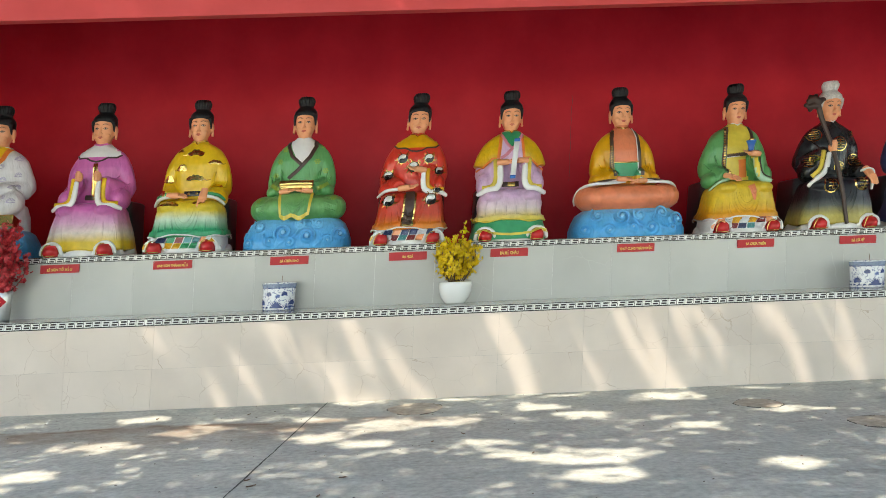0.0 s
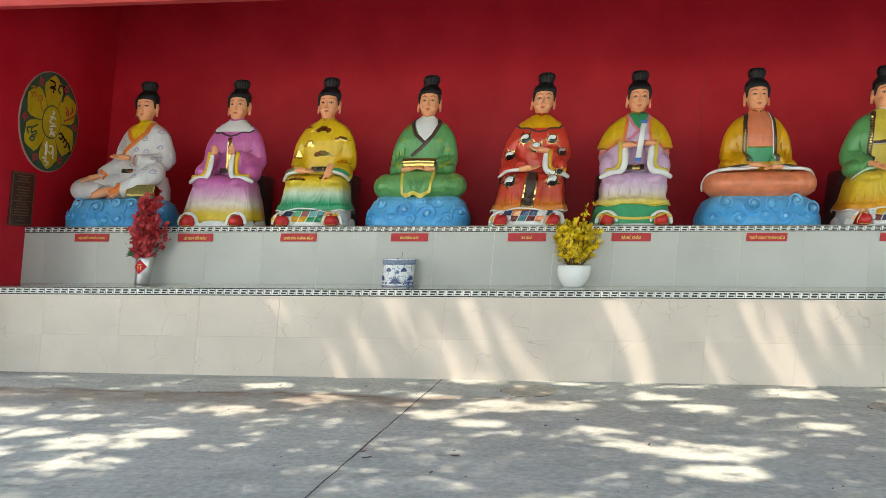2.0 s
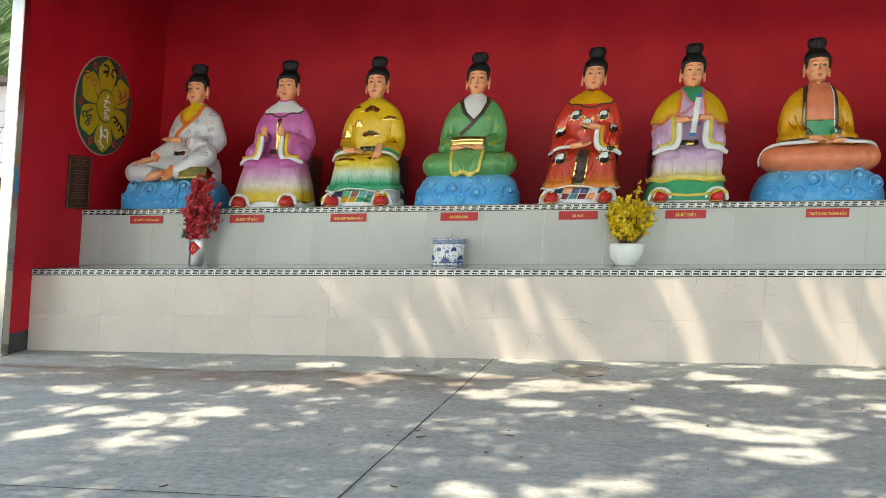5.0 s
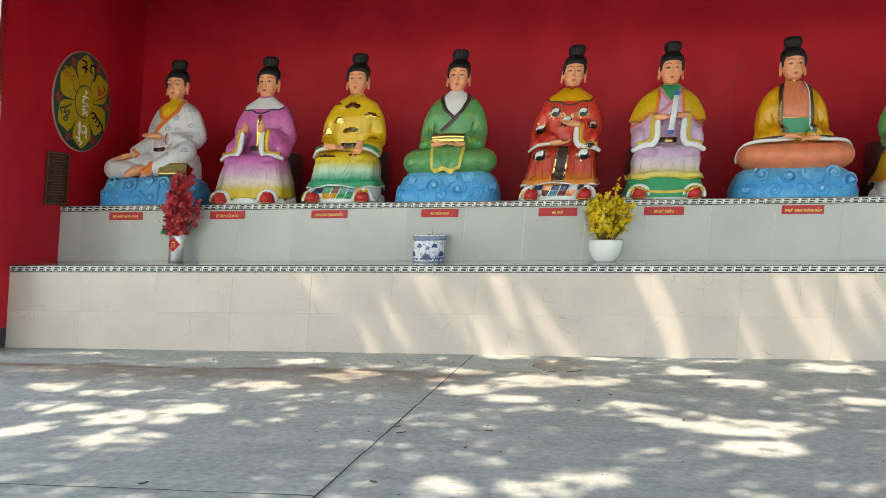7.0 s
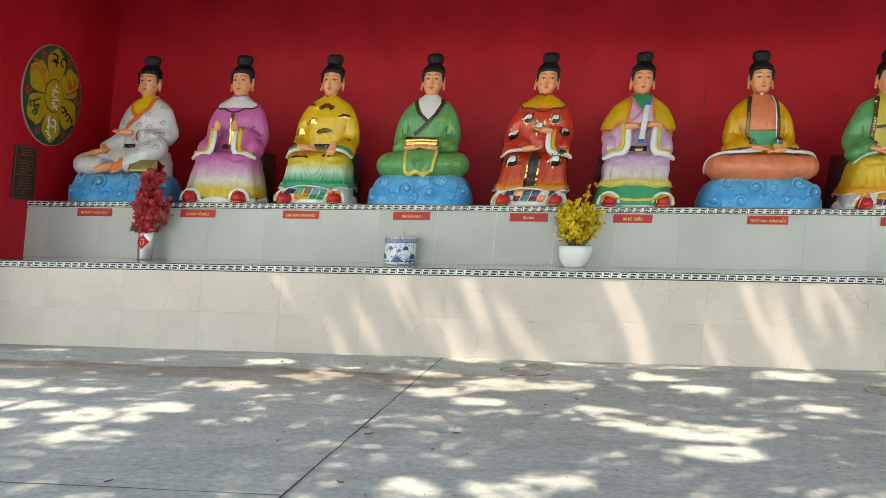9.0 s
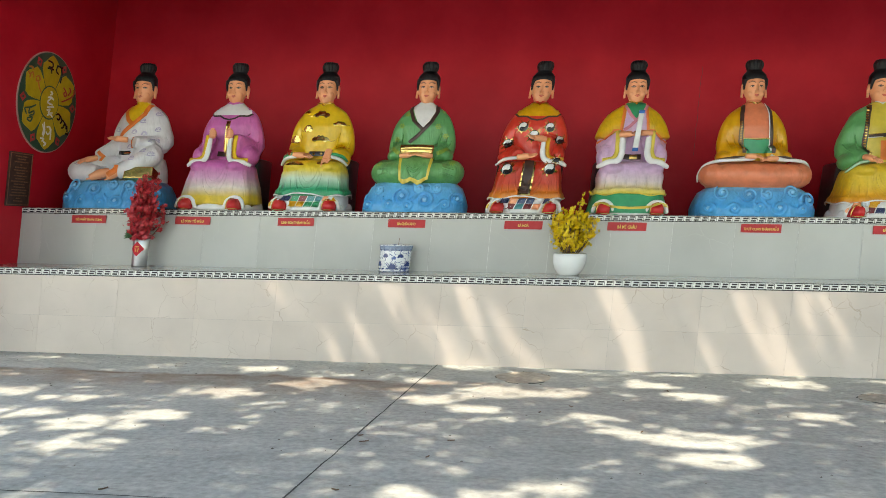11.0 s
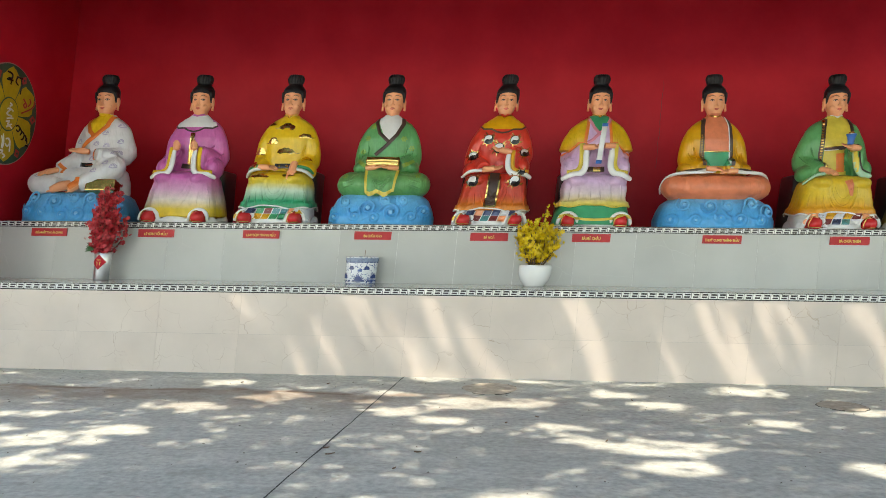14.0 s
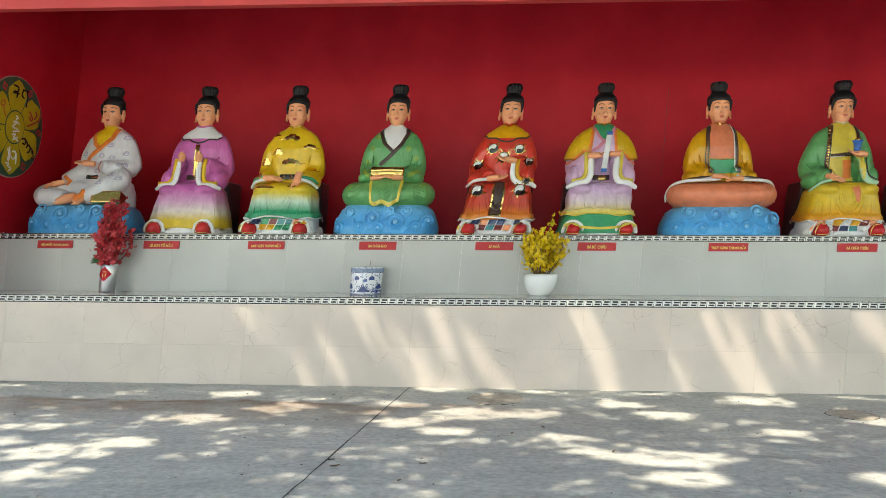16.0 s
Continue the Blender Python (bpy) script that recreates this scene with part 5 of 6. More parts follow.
for ra, rb in zip(rows, rows[1:]):
    for j in range(8):
        bm.faces.new((ra[j], ra[j + 1], rb[j + 1], rb[j]))
part("red_sticker", bm, M["red_wall"], vase, "red diamond paper sticker", False, at)
for k, (u, v, w, h) in enumerate(((0, .022, .04, .007), (0, .0, .05, .007), (-.012, -.02, .007, .03), (.014, -.018, .007, .03))):
    bm = bmesh.new()
    q = []
    for du, dv in ((-w / 2, -h / 2), (w / 2, -h / 2), (w / 2, h / 2), (-w / 2, h / 2)):
        an = radians(-92) + (u + du) / .084
        q.append(bm.verts.new((.0902 * math.cos(an), .0902 * math.sin(an), .185 + v + dv)))
    bm.faces.new(q)
    part("sticker_mark", bm, Q["letter"], vase, "", False, at)
for i in range(20):
    a, q = rg.uniform(0, 2 * math.pi), rg.uniform(.2, 1) ** .6
    top = Vector((.055 + .165 * q * math.cos(a), .13 * q * math.sin(a) - .03, rg.uniform(.66, 1.0) - .10 * q))
    base = Vector((.04 * math.cos(a), .04 * math.sin(a), .25))
    mid = (base + top) / 2 + Vector((.06 * math.cos(a) * q, .05 * math.sin(a) * q, 0))
    bm = bmesh.new()
    line = smooth_line([base, mid, top])
    tube(bm, line, [.005 - .003 * k / len(line) for k in range(len(line))], n=5)
    part("branch", bm, Q["stem"], vase, "", True, at)
    bl = bmesh.new()
    spots = []
    for k in range(60):
        t = rg.uniform(.08, 1)
        p = line[min(len(line) - 1, int(t * len(line)))]
        spots.append(p + Vector((rg.gauss(0, .028), rg.gauss(0, .028), rg.gauss(0, .03))))
    flower_heads(bl, [s for s in spots if s.z > .29], .028, rg)
    part("blossoms", bl, Q["red_petal"], vase, "red five-petalled blossoms", False, at)
bm = bmesh.new()
for k in range(9):
    d = Vector((-.09 - .02 * rg.random(), -.05 + .04 * rg.random(), -.03 + .012 * k)) 
    o = Vector((-.06, -.05, .32))
    s = Vector((0, .004, .009))
    bm.faces.new([bm.verts.new(v) for v in (o, o + d * .5 + s, o + d, o + d * .5 - s)])
part("fern_sprig", bm, Q["fern"], vase, "dark green fern sprig", False, at)

# ---- name plaques ----
def lettering(text, width, height):
    """A flat mesh of the words, centred, in the x-z plane."""
    cu = bpy.data.curves.new("words", "FONT")
    cu.body, cu.align_x, cu.align_y, cu.extrude, cu.resolution_u = text, "CENTER", "CENTER", 0.02, 2
    cu.offset = 0.034
    tmp = new("words", cu)
    me = bpy.data.meshes.new_from_object(tmp.evaluated_get(bpy.context.evaluated_depsgraph_get()))
    bpy.data.objects.remove(tmp)
    bpy.data.curves.remove(cu)
    bm = bmesh.new()
    bm.from_mesh(me)
    bpy.data.meshes.remove(me)
    xs, ys = [v.co.x for v in bm.verts], [v.co.y for v in bm.verts]
    kx, ky = width / max(1e-6, max(xs) - min(xs)), height / max(1e-6, max(ys) - min(ys))
    cx, cy = (max(xs) + min(xs)) / 2, (max(ys) + min(ys)) / 2
    for v in bm.verts:
        v.co = Vector(((v.co.x - cx) * kx, -v.co.z * .04, (v.co.y - cy) * ky))
    return bm


WORDS = ((.594, "ĐỆ NHẤT THOẢI CUNG", .30), (1.768, "LÊ SƠN TỔ MẪU", .25), (2.904, "LINH SƠN THÁNH MẪU", .31), (4.091, "BÀ CHÚA KHO", .19), (5.308, "BÀ HOẢ", .11),
         (6.358, "BÀ MÃ CHÂU", .19), (7.68, "THUỶ CUNG THÁNH MẪU", .34), (8.947, "BÀ CHÚA THIÊN", .21), (10.036, "BÀ CÔ HỶ", .14))
for x, words, w in WORDS:
    at = (x + .195, Y1 - .004, 1.293)
    pl = thing("name_plaque", at, "small red plaque with gold lettering fixed below the ledge edge", "plaque", "name plaques")
    bm = bmesh.new()
    box(bm, -.195, -.010, 0, .195, 0, .085, .002)
    part("plate", bm, Q["plaque"], pl, "", False, at)
    bm = lettering(words, w, .042 if any(c in words for c in "ĐƠỔẪÁỦỶÃ") else .036)
    for v in bm.verts:
        v.co += Vector((0, -.0115, .042))
    part("lettering", bm, Q["letter"], pl, "gold raised lettering", False, at)
    for sx in (-1, 1):
        for z in (.012, .073):
            bm = bmesh.new()
            ball(bm, (sx * .184, -.010, z), (.004, .003, .004), seg=8)
            part("screw", bm, M["steel"], pl, "", True, at)

# ---- painted mantra wheel on the side wall ----
CY, CZ, R = 1.05, 2.635, .56
at = (0.0, CY, CZ - R)
wheel = thing("mantra_wheel", at, "round painted relief wheel with six yellow petals on the wall", "wall emblem")


def on_wall(bm, pts, h, depth=.004):
    """A flat piece standing h off the side wall; pts are (along the wall, up) from the wheel's centre."""
    top = [bm.verts.new((h, u, v + R)) for u, v in pts]
    low = [bm.verts.new((h - depth, u, v + R)) for u, v in pts]
    bm.faces.new(top)
    n = len(pts)
    for i in range(n):
        bm.faces.new((top[i], low[i], low[(i + 1) % n], top[(i + 1) % n]))


def petal(a, r0, r1, w):
    ca, sa = math.cos(a), math.sin(a)
    out = []
    prof = ((r0, .45), (r0 + .10, .78), (r0 + .2, 1.0), (r0 + .27, .98), (r1 - .09, .78), (r1 - .03, .36), (r1, .0))
    for r, k in prof:
        out.append((r, k * w))
    for r, k in prof[-2::-1]:
        out.append((r, -k * w))
    return [(r * sa + t * ca, r * ca - t * sa) for r, t in out]


def circle(r, n=48, cu=0, cv=0):
    return [(cu + r * math.cos(2 * math.pi * i / n), cv + r * math.sin(2 * math.pi * i / n)) for i in range(n)]


for name, pts, h, mat in (("rim", circle(R, 64), .014, Q["m_edge"]), ("ground_disc", circle(R - .012, 64), .018, Q["m_green"])):
    bm = bmesh.new()
    on_wall(bm, pts, h, .013)
    part(name, bm, mat, wheel, "", False, at)
for k in range(6):
    a = radians(60 * k)
    bm = bmesh.new()
    on_wall(bm, petal(a, .13, R - .018, .186), .0205)
    part("petal_edge", bm, Q["m_green"], wheel, "", False, at)
    bm = bmesh.new()
    on_wall(bm, petal(a, .145, R - .035, .170), .025)
    part("petal", bm, Q["m_yellow"], wheel, "mustard yellow petal", False, at)
    b = a + radians(30)
    bm = bmesh.new()
    c, s = .475 * math.sin(b), .475 * math.cos(b)
    on_wall(bm, [(c + .058 * math.sin(b), s + .058 * math.cos(b)), (c + .05 * math.cos(b), s - .05 * math.sin(b)), (c - .058 * math.sin(b), s - .058 * math.cos(b)), (c - .05 * math.cos(b), s + .05 * math.sin(b))], .023)
    part("lozenge", bm, Q["m_red"], wheel, "red lozenge", False, at)
    bm = bmesh.new()
    on_wall(bm, circle(.014, 12, c, s), .026)
    part("lozenge_dot", bm, Q["m_green"], wheel, "", False, at)
for r, h, mat, name in ((.185, .028, Q["m_green"], "centre_edge"), (.170, .032, Q["m_yellow"], "centre_disc")):
    bm = bmesh.new()
    on_wall(bm, [(u * .98, v * 1.02) for u, v in circle(r)], h)
    part(name, bm, mat, wheel, "", False, at)
def glyph(ink, lines, central=False):
    """A brushed syllable in low relief; lines are (along the wall, up) from the wheel's centre."""
    bm = bmesh.new()
    base = .032 if central else .025
    for ln in lines:
        pts = smooth_line([(0, u, v) for u, v in ln], 5)
        tube(bm, [(base + .004, q.y, q.z + R) for q in pts], [.0135 - .006 * abs(i / len(pts) - .4) for i in range(len(pts))], n=6, flat=.9)
    for v in bm.verts:
        v.co.x = base + .003 + .35 * (v.co.x - base - .004)
    part("glyph", bm, INK[ink], wheel, ink + " brushed syllable", True, at)


INK = dict(black=P["black"], red=Q["m_red"], white=P["white"], green=Q["m_green"], orange=Q["m_orange"])
glyph("black", (((-0.095, 0.453), (-0.011, 0.441), (-0.004, 0.396), (-0.073, 0.387)), ((-0.011, 0.400), (-0.018, 0.323)), ((-0.095, 0.371), (0.018, 0.371)), ((0.081, 0.428), (0.193, 0.424)), ((0.095, 0.428), (0.073, 0.371), (0.122, 0.338)), ((0.158, 0.420), (0.185, 0.354), (0.172, 0.247))))
glyph("red", (((0.248, 0.210), (0.290, 0.179), (0.319, 0.138), (0.290, 0.115), (0.263, 0.144), (0.304, 0.173)), ((0.367, 0.227), (0.396, 0.190), (0.353, 0.138)), ((0.459, 0.218), (0.466, 0.169), (0.396, 0.111), (0.235, 0.045))))
glyph("black", (((0.158, -0.115), (0.193, -0.099), (0.235, -0.124), (0.213, -0.165), (0.172, -0.152)), ((0.241, -0.119), (0.277, -0.165), (0.248, -0.202)), ((0.290, -0.157), (0.333, -0.190), (0.311, -0.239), (0.277, -0.247)), ((0.333, -0.190), (0.367, -0.206), (0.374, -0.253)), ((0.389, -0.212), (0.403, -0.284)), ((0.367, -0.301), (0.430, -0.305))))
glyph("white", (((-0.088, -0.247), (-0.060, -0.305), (-0.073, -0.367)), ((-0.060, -0.222), (-0.038, -0.325), (-0.060, -0.383)), ((-0.004, -0.272), (0.045, -0.264), (0.073, -0.305), (0.032, -0.350), (-0.011, -0.325)), ((0.081, -0.284), (0.081, -0.404)), ((-0.108, -0.404), (-0.042, -0.408), (-0.073, -0.439)), ((-0.045, -0.439), (0.004, -0.459), (-0.038, -0.486))))
glyph("green", (((-0.430, -0.115), (-0.340, -0.099), (-0.241, -0.058)), ((-0.438, -0.115), (-0.396, -0.177)), ((-0.347, -0.103), (-0.353, -0.161), (-0.270, -0.132), (-0.270, -0.173)), ((-0.347, -0.190), (-0.263, -0.165)), ((-0.374, -0.218), (-0.290, -0.198), (-0.319, -0.247), (-0.382, -0.227))))
glyph("orange", (((-0.423, 0.325), (-0.367, 0.330), (-0.333, 0.301)), ((-0.438, 0.276), (-0.396, 0.251), (-0.353, 0.276), (-0.326, 0.222)), ((-0.396, 0.247), (-0.396, 0.210)), ((-0.290, 0.235), (-0.241, 0.255), (-0.213, 0.218), (-0.270, 0.198), (-0.284, 0.227)), ((-0.241, 0.198), (-0.213, 0.138), (-0.172, 0.087))))
glyph("white", (((-0.004, 0.124), (0.032, 0.107), (-0.004, 0.087)), ((-0.045, 0.054), (0.011, 0.062), (0.067, 0.041)), ((0.018, 0.054), (-0.045, 0.000), (0.052, -0.016)), ((-0.038, -0.054), (0.018, -0.041), (0.081, -0.037)), ((-0.045, -0.087), (0.011, -0.074), (-0.011, -0.115), (0.067, -0.103)), ((-0.032, -0.144), (0.025, -0.124), (0.073, -0.152))), True)

# ---- bronze inscription plate ----
at = (0.0, .67, 1.465)
plate = thing("inscription_plate", at, "dark bronze plate with small raised inscription on the wall", "plaque")
bm = bmesh.new()
box(bm, 0.0, -.205, 0, .016, .205, .58, .004)
part("plate", bm, Q["bronze"], plate, "", False, at)
bm = bmesh.new()
for a, b, c, d in ((-.19, .012, .19, .02), (-.19, .56, .19, .568), (-.19, .012, -.182, .568), (.182, .012, .19, .568)):
    box(bm, .014, a, b, .0185, c, d)
part("border", bm, Q["bronze_text"], plate, "", False, at)
for i in range(17):
    w = (.11, .07, .12, .015, .10, .12, .07, .11, .08, .15, .09, .10, .13, .12, .15, .04, .08)[i]
    z = .535 - .030 * i
    bm = bmesh.new()
    u = -w
    while u < w:
        e = min(w, u + rg.uniform(.02, .055))
        box(bm, .015, u, z - .006, .0185, e, z + .006)
        u = e + .008
    part("text_line", bm, Q["bronze_text"], plate, "", False, at)

# ---- yard beside the shrine, seen past the post ----
at = (-3.6, 3.1, 0)
shed = thing("shed", at, "low white sheet-clad shed with dark roof edge", "shed")
bm = bmesh.new()
box(bm, -2.2, -.05, .55, 1.6, .02, 3.28)
part("wall_sheet", bm, Q["shed_white"], shed, "white profiled sheet", False, at)
for i in range(13):
    bm = bmesh.new()
    box(bm, -2.2 + .3 * i, -.068, .55, -2.17 + .3 * i, -.05, 3.28)
    part("rib", bm, Q["shed_white"], shed, "", False, at)
bm = bmesh.new()
box(bm, -2.2, -.12, .02, 1.6, -.07, .62)
part("plinth", bm, Q["shed_white"], shed, "white painted plinth", False, at)
bm = bmesh.new()
box(bm, -2.5, -.35, 3.28, 1.8, 2.2, 3.36)
part("roof", bm, Q["shed_roof"], shed, "dark weathered roof sheet", False, at)
bm = bmesh.new()
box(bm, -2.2, .02, .0, 1.6, 2.0, 3.26)
part("body", bm, Q["shed_white"], shed, "", False, at)
bm = bmesh.new()
bmesh.ops.create_grid(bm, x_segments=24, y_segments=10, size=.5)
for v in bm.verts:
    x, z = v.co.x * 3.4 - .3, .65 + (v.co.y + .5) * 1.33
    v.co = Vector((x, -.14 - .02 * math.sin(9 * x) - .012 * math.sin(23 * x + 4 * z), z + .03 * math.sin(7 * x) * (v.co.y + .5)))
bmesh.ops.solidify(bm, geom=bm.faces[:], thickness=.004)
tarp = part("tarpaulin", bm, Q["shed_black"], None, "", True, (-3.6, 3.1, 0))
tarp.location = (-3.6, 3.1, 0)
tagged(tarp, "black tarpaulin hung along the shed wall", "tarpaulin")

fence = thing("wire_fence", (-2.2, 1.9, 0), "rusty barbed wire fence with loose mesh", "fence")
for i in range(3):
    bm = bmesh.new()
    tube(bm, [(-2.2 + 1.7 * i, 0, 0), (-2.2 + 1.7 * i, 0, 2.9)], .025, n=8)
    part("post", bm, Q["wire"], fence, "", True, (-2.2, 1.9, 0))
for k, z in enumerate((1.9, 2.15, 2.4, 2.6, 2.8)):
    bm = bmesh.new()
    pts = [Vector((-2.3 + .12 * i, 0, z - .05 * math.sin(math.pi * ((i * .12) % 1.7) / 1.7) + .008 * rg.uniform(-1, 1))) for i in range(34)]
    tube(bm, pts, .006, n=5)
    for p in pts[::2]:
        d = Vector((rg.uniform(-1, 1), rg.uniform(-1, 1), rg.uniform(-1, 1))) * .03
        tube(bm, [p - d, p + d], .003, n=4)
    part("barbed_wire", bm, Q["wire"], fence, "", False, (-2.2, 1.9, 0))
for k in range(16):
    bm = bmesh.new()
    x = -2.2 + .24 * k
    tube(bm, smooth_line([(x, 0, 1.85), (x + .05, -.02, 2.1), (x - .03, .01, 2.35), (x + .08, 0, 2.62)]), .0045, n=4)
    part("mesh_wire", bm, Q["wire"], fence, "", False, (-2.2, 1.9, 0))


def palm(x, y, h, seed):
    rg = random.Random(seed)
    ob = thing("palm_tree", (x, y, 0), "green palm with long drooping feather fronds", "palm tree", "palms behind the shed")
    ob.location = (x, y, 0)
    bm = bmesh.new()
    rings(bm, [((0, 0, 0), .2, .2), ((.05, 0, h * .5), .14, .14), ((.1, .02, h), .11, .11)], n=12)
    part("trunk", bm, Q["bark"], ob, "", True, (x, y, 0))
    for i in range(17):
        a = 2 * math.pi * i / 17 + rg.uniform(-.2, .2)
        up = rg.uniform(-.1, 1.1)
        ln = rg.uniform(1.7, 2.5)
        bm = bmesh.new()
        base = Vector((.1, .02, h))
        d = Vector((math.cos(a), math.sin(a), 0))
        rib = [base + d * (ln * t * math.cos(up * (1 - t))) + Vector((0, 0, ln * (t * math.sin(up) - .75 * t * t))) for t in [k / 16 for k in range(17)]]
        tube(bm, rib, [.02 * (1 - k / 18) for k in range(17)], n=5)
        for k in range(2, 17):
            for sub in (0, .5):
                p = rib[k - 1].lerp(rib[k], sub)
                w = (rib[k] - rib[k - 1]).normalized()
                side = w.cross(Vector((0, 0, 1))).normalized()
                L = .55 * math.sin(math.pi * (.12 + .8 * k / 17))
                for s in (-1, 1):
                    e = p + side * s * L * .8 + w * L * .45 + Vector((0, 0, -L * rg.uniform(.25, .6)))
                    m = p.lerp(e, .45) + Vector((0, 0, .03))
                    q = w * .022
                    bm.faces.new([bm.verts.new(v) for v in (p - q * .4, m - q, e, m + q)])
        part("frond", bm, Q["palm"], ob, "", False, (x, y, 0))


palm(-5.4, 5.6, 4.4, 1)
palm(-8.0, 8.8, 5.2, 2)
palm(-4.4, 9.5, 5.4, 3)
palm(-6.3, 6.4, 5.6, 5)

# dense bushes behind the shed
rg = random.Random(21)
bm = bmesh.new()
for i in range(16000):
    c = Vector((rg.uniform(-15, -3.5), rg.uniform(10.5, 12.5), 0))
    c.z = rg.uniform(.35, 1) * (8.6 + 2.2 * noise.noise(Vector((c.x * .5, 0, 3))) + 1.0 * noise.noise(Vector((c.x * 1.7, 1, 3))))
    d = Vector((rg.uniform(-1, 1), rg.uniform(-1, .3), rg.uniform(-.4, 1))).normalized()
    a = d.orthogonal().normalized() * rg.uniform(.10, .22)
    b = d.cross(a) * .5
    bm.faces.new([bm.verts.new(v) for v in (c - a, c + b, c + a, c - b)])
tagged(part("shrubbery", bm, Q["bush"]), "dense dark green shrubs behind the shed", "shrubs", kind="stuff")

bm = bmesh.new()
for i in range(160):
    c = Vector((rg.uniform(-2.6, -.3), rg.uniform(-.1, 2.6), 0))
    s = rg.uniform(.015, .06)
    m = Matrix.Translation((c.x, c.y, s * .4)) @ Euler((rg.uniform(0, 6), rg.uniform(0, 6), rg.uniform(0, 6))).to_matrix().to_4x4() @ Matrix.Diagonal((s, s * .7, s * .5, 1))
    bmesh.ops.create_icosphere(bm, subdivisions=1, radius=1, matrix=m)
tagged(part("rubble", bm, Q["rubble"]), "loose stones and rubble beside the shrine", "rubble", kind="stuff")


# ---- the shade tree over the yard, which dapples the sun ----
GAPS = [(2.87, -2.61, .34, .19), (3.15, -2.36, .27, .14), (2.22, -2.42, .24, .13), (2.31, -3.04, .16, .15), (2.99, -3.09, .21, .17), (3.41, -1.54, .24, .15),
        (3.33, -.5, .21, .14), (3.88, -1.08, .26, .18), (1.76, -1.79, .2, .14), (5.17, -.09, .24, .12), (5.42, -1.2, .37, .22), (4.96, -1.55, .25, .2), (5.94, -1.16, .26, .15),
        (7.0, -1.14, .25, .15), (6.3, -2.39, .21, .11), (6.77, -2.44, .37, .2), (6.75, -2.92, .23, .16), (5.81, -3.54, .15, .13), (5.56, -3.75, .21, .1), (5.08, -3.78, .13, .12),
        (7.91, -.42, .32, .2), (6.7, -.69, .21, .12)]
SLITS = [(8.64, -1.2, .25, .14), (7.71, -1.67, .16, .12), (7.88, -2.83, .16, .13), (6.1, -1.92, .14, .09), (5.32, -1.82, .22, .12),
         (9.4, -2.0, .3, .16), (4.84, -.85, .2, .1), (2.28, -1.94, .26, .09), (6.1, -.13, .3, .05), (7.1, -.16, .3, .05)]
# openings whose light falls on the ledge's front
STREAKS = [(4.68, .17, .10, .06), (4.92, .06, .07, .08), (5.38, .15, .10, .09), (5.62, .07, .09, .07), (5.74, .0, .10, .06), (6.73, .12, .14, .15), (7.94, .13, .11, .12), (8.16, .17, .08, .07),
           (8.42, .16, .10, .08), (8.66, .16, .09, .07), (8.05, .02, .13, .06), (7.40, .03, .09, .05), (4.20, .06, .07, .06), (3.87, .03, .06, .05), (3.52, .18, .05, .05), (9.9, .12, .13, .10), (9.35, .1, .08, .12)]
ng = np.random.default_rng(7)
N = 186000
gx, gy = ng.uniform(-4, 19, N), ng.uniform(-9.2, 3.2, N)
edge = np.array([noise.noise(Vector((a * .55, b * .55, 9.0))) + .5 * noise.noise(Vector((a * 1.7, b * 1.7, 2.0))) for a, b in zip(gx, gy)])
# crown stretched east, out of view, to darken the pavilion's right end
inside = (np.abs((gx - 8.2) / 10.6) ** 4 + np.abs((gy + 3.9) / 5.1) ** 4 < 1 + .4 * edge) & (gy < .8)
# extra unseen clump, added to shade the yard left of the post
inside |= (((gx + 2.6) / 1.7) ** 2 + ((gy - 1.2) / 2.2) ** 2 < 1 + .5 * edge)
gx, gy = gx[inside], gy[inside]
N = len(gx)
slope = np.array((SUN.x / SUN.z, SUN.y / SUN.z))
dome = 1 - ((gx - 5.5) / 9) ** 2 - ((gy + 3) / 6) ** 2
hh = 5.5 + 1.1 * dome + ng.normal(0, .28, N)
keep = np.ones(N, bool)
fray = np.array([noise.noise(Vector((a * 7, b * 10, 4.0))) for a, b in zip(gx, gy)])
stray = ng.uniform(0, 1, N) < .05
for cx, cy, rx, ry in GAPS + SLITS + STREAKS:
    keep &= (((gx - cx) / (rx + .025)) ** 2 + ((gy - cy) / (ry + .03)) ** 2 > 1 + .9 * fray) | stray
thin = np.array([noise.noise(Vector((a * 2.6, b * 4.2, 1.5))) for a, b in zip(gx, gy)])
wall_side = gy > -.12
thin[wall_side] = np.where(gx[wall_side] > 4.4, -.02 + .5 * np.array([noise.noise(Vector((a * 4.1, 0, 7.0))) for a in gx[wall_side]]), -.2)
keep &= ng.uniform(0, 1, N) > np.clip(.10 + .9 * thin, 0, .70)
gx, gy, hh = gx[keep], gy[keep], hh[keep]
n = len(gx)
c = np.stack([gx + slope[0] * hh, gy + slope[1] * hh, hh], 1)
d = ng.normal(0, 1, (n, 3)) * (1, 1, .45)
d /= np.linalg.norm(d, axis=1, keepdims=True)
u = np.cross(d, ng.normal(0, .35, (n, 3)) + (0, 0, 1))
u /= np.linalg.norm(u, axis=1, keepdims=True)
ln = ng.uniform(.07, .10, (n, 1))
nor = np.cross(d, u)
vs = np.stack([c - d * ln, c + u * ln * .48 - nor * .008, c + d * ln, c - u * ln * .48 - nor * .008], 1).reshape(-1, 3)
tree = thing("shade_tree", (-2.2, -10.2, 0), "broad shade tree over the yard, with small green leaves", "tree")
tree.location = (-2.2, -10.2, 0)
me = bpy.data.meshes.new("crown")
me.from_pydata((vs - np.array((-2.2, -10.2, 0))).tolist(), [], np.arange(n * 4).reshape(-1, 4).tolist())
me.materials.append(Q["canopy"])
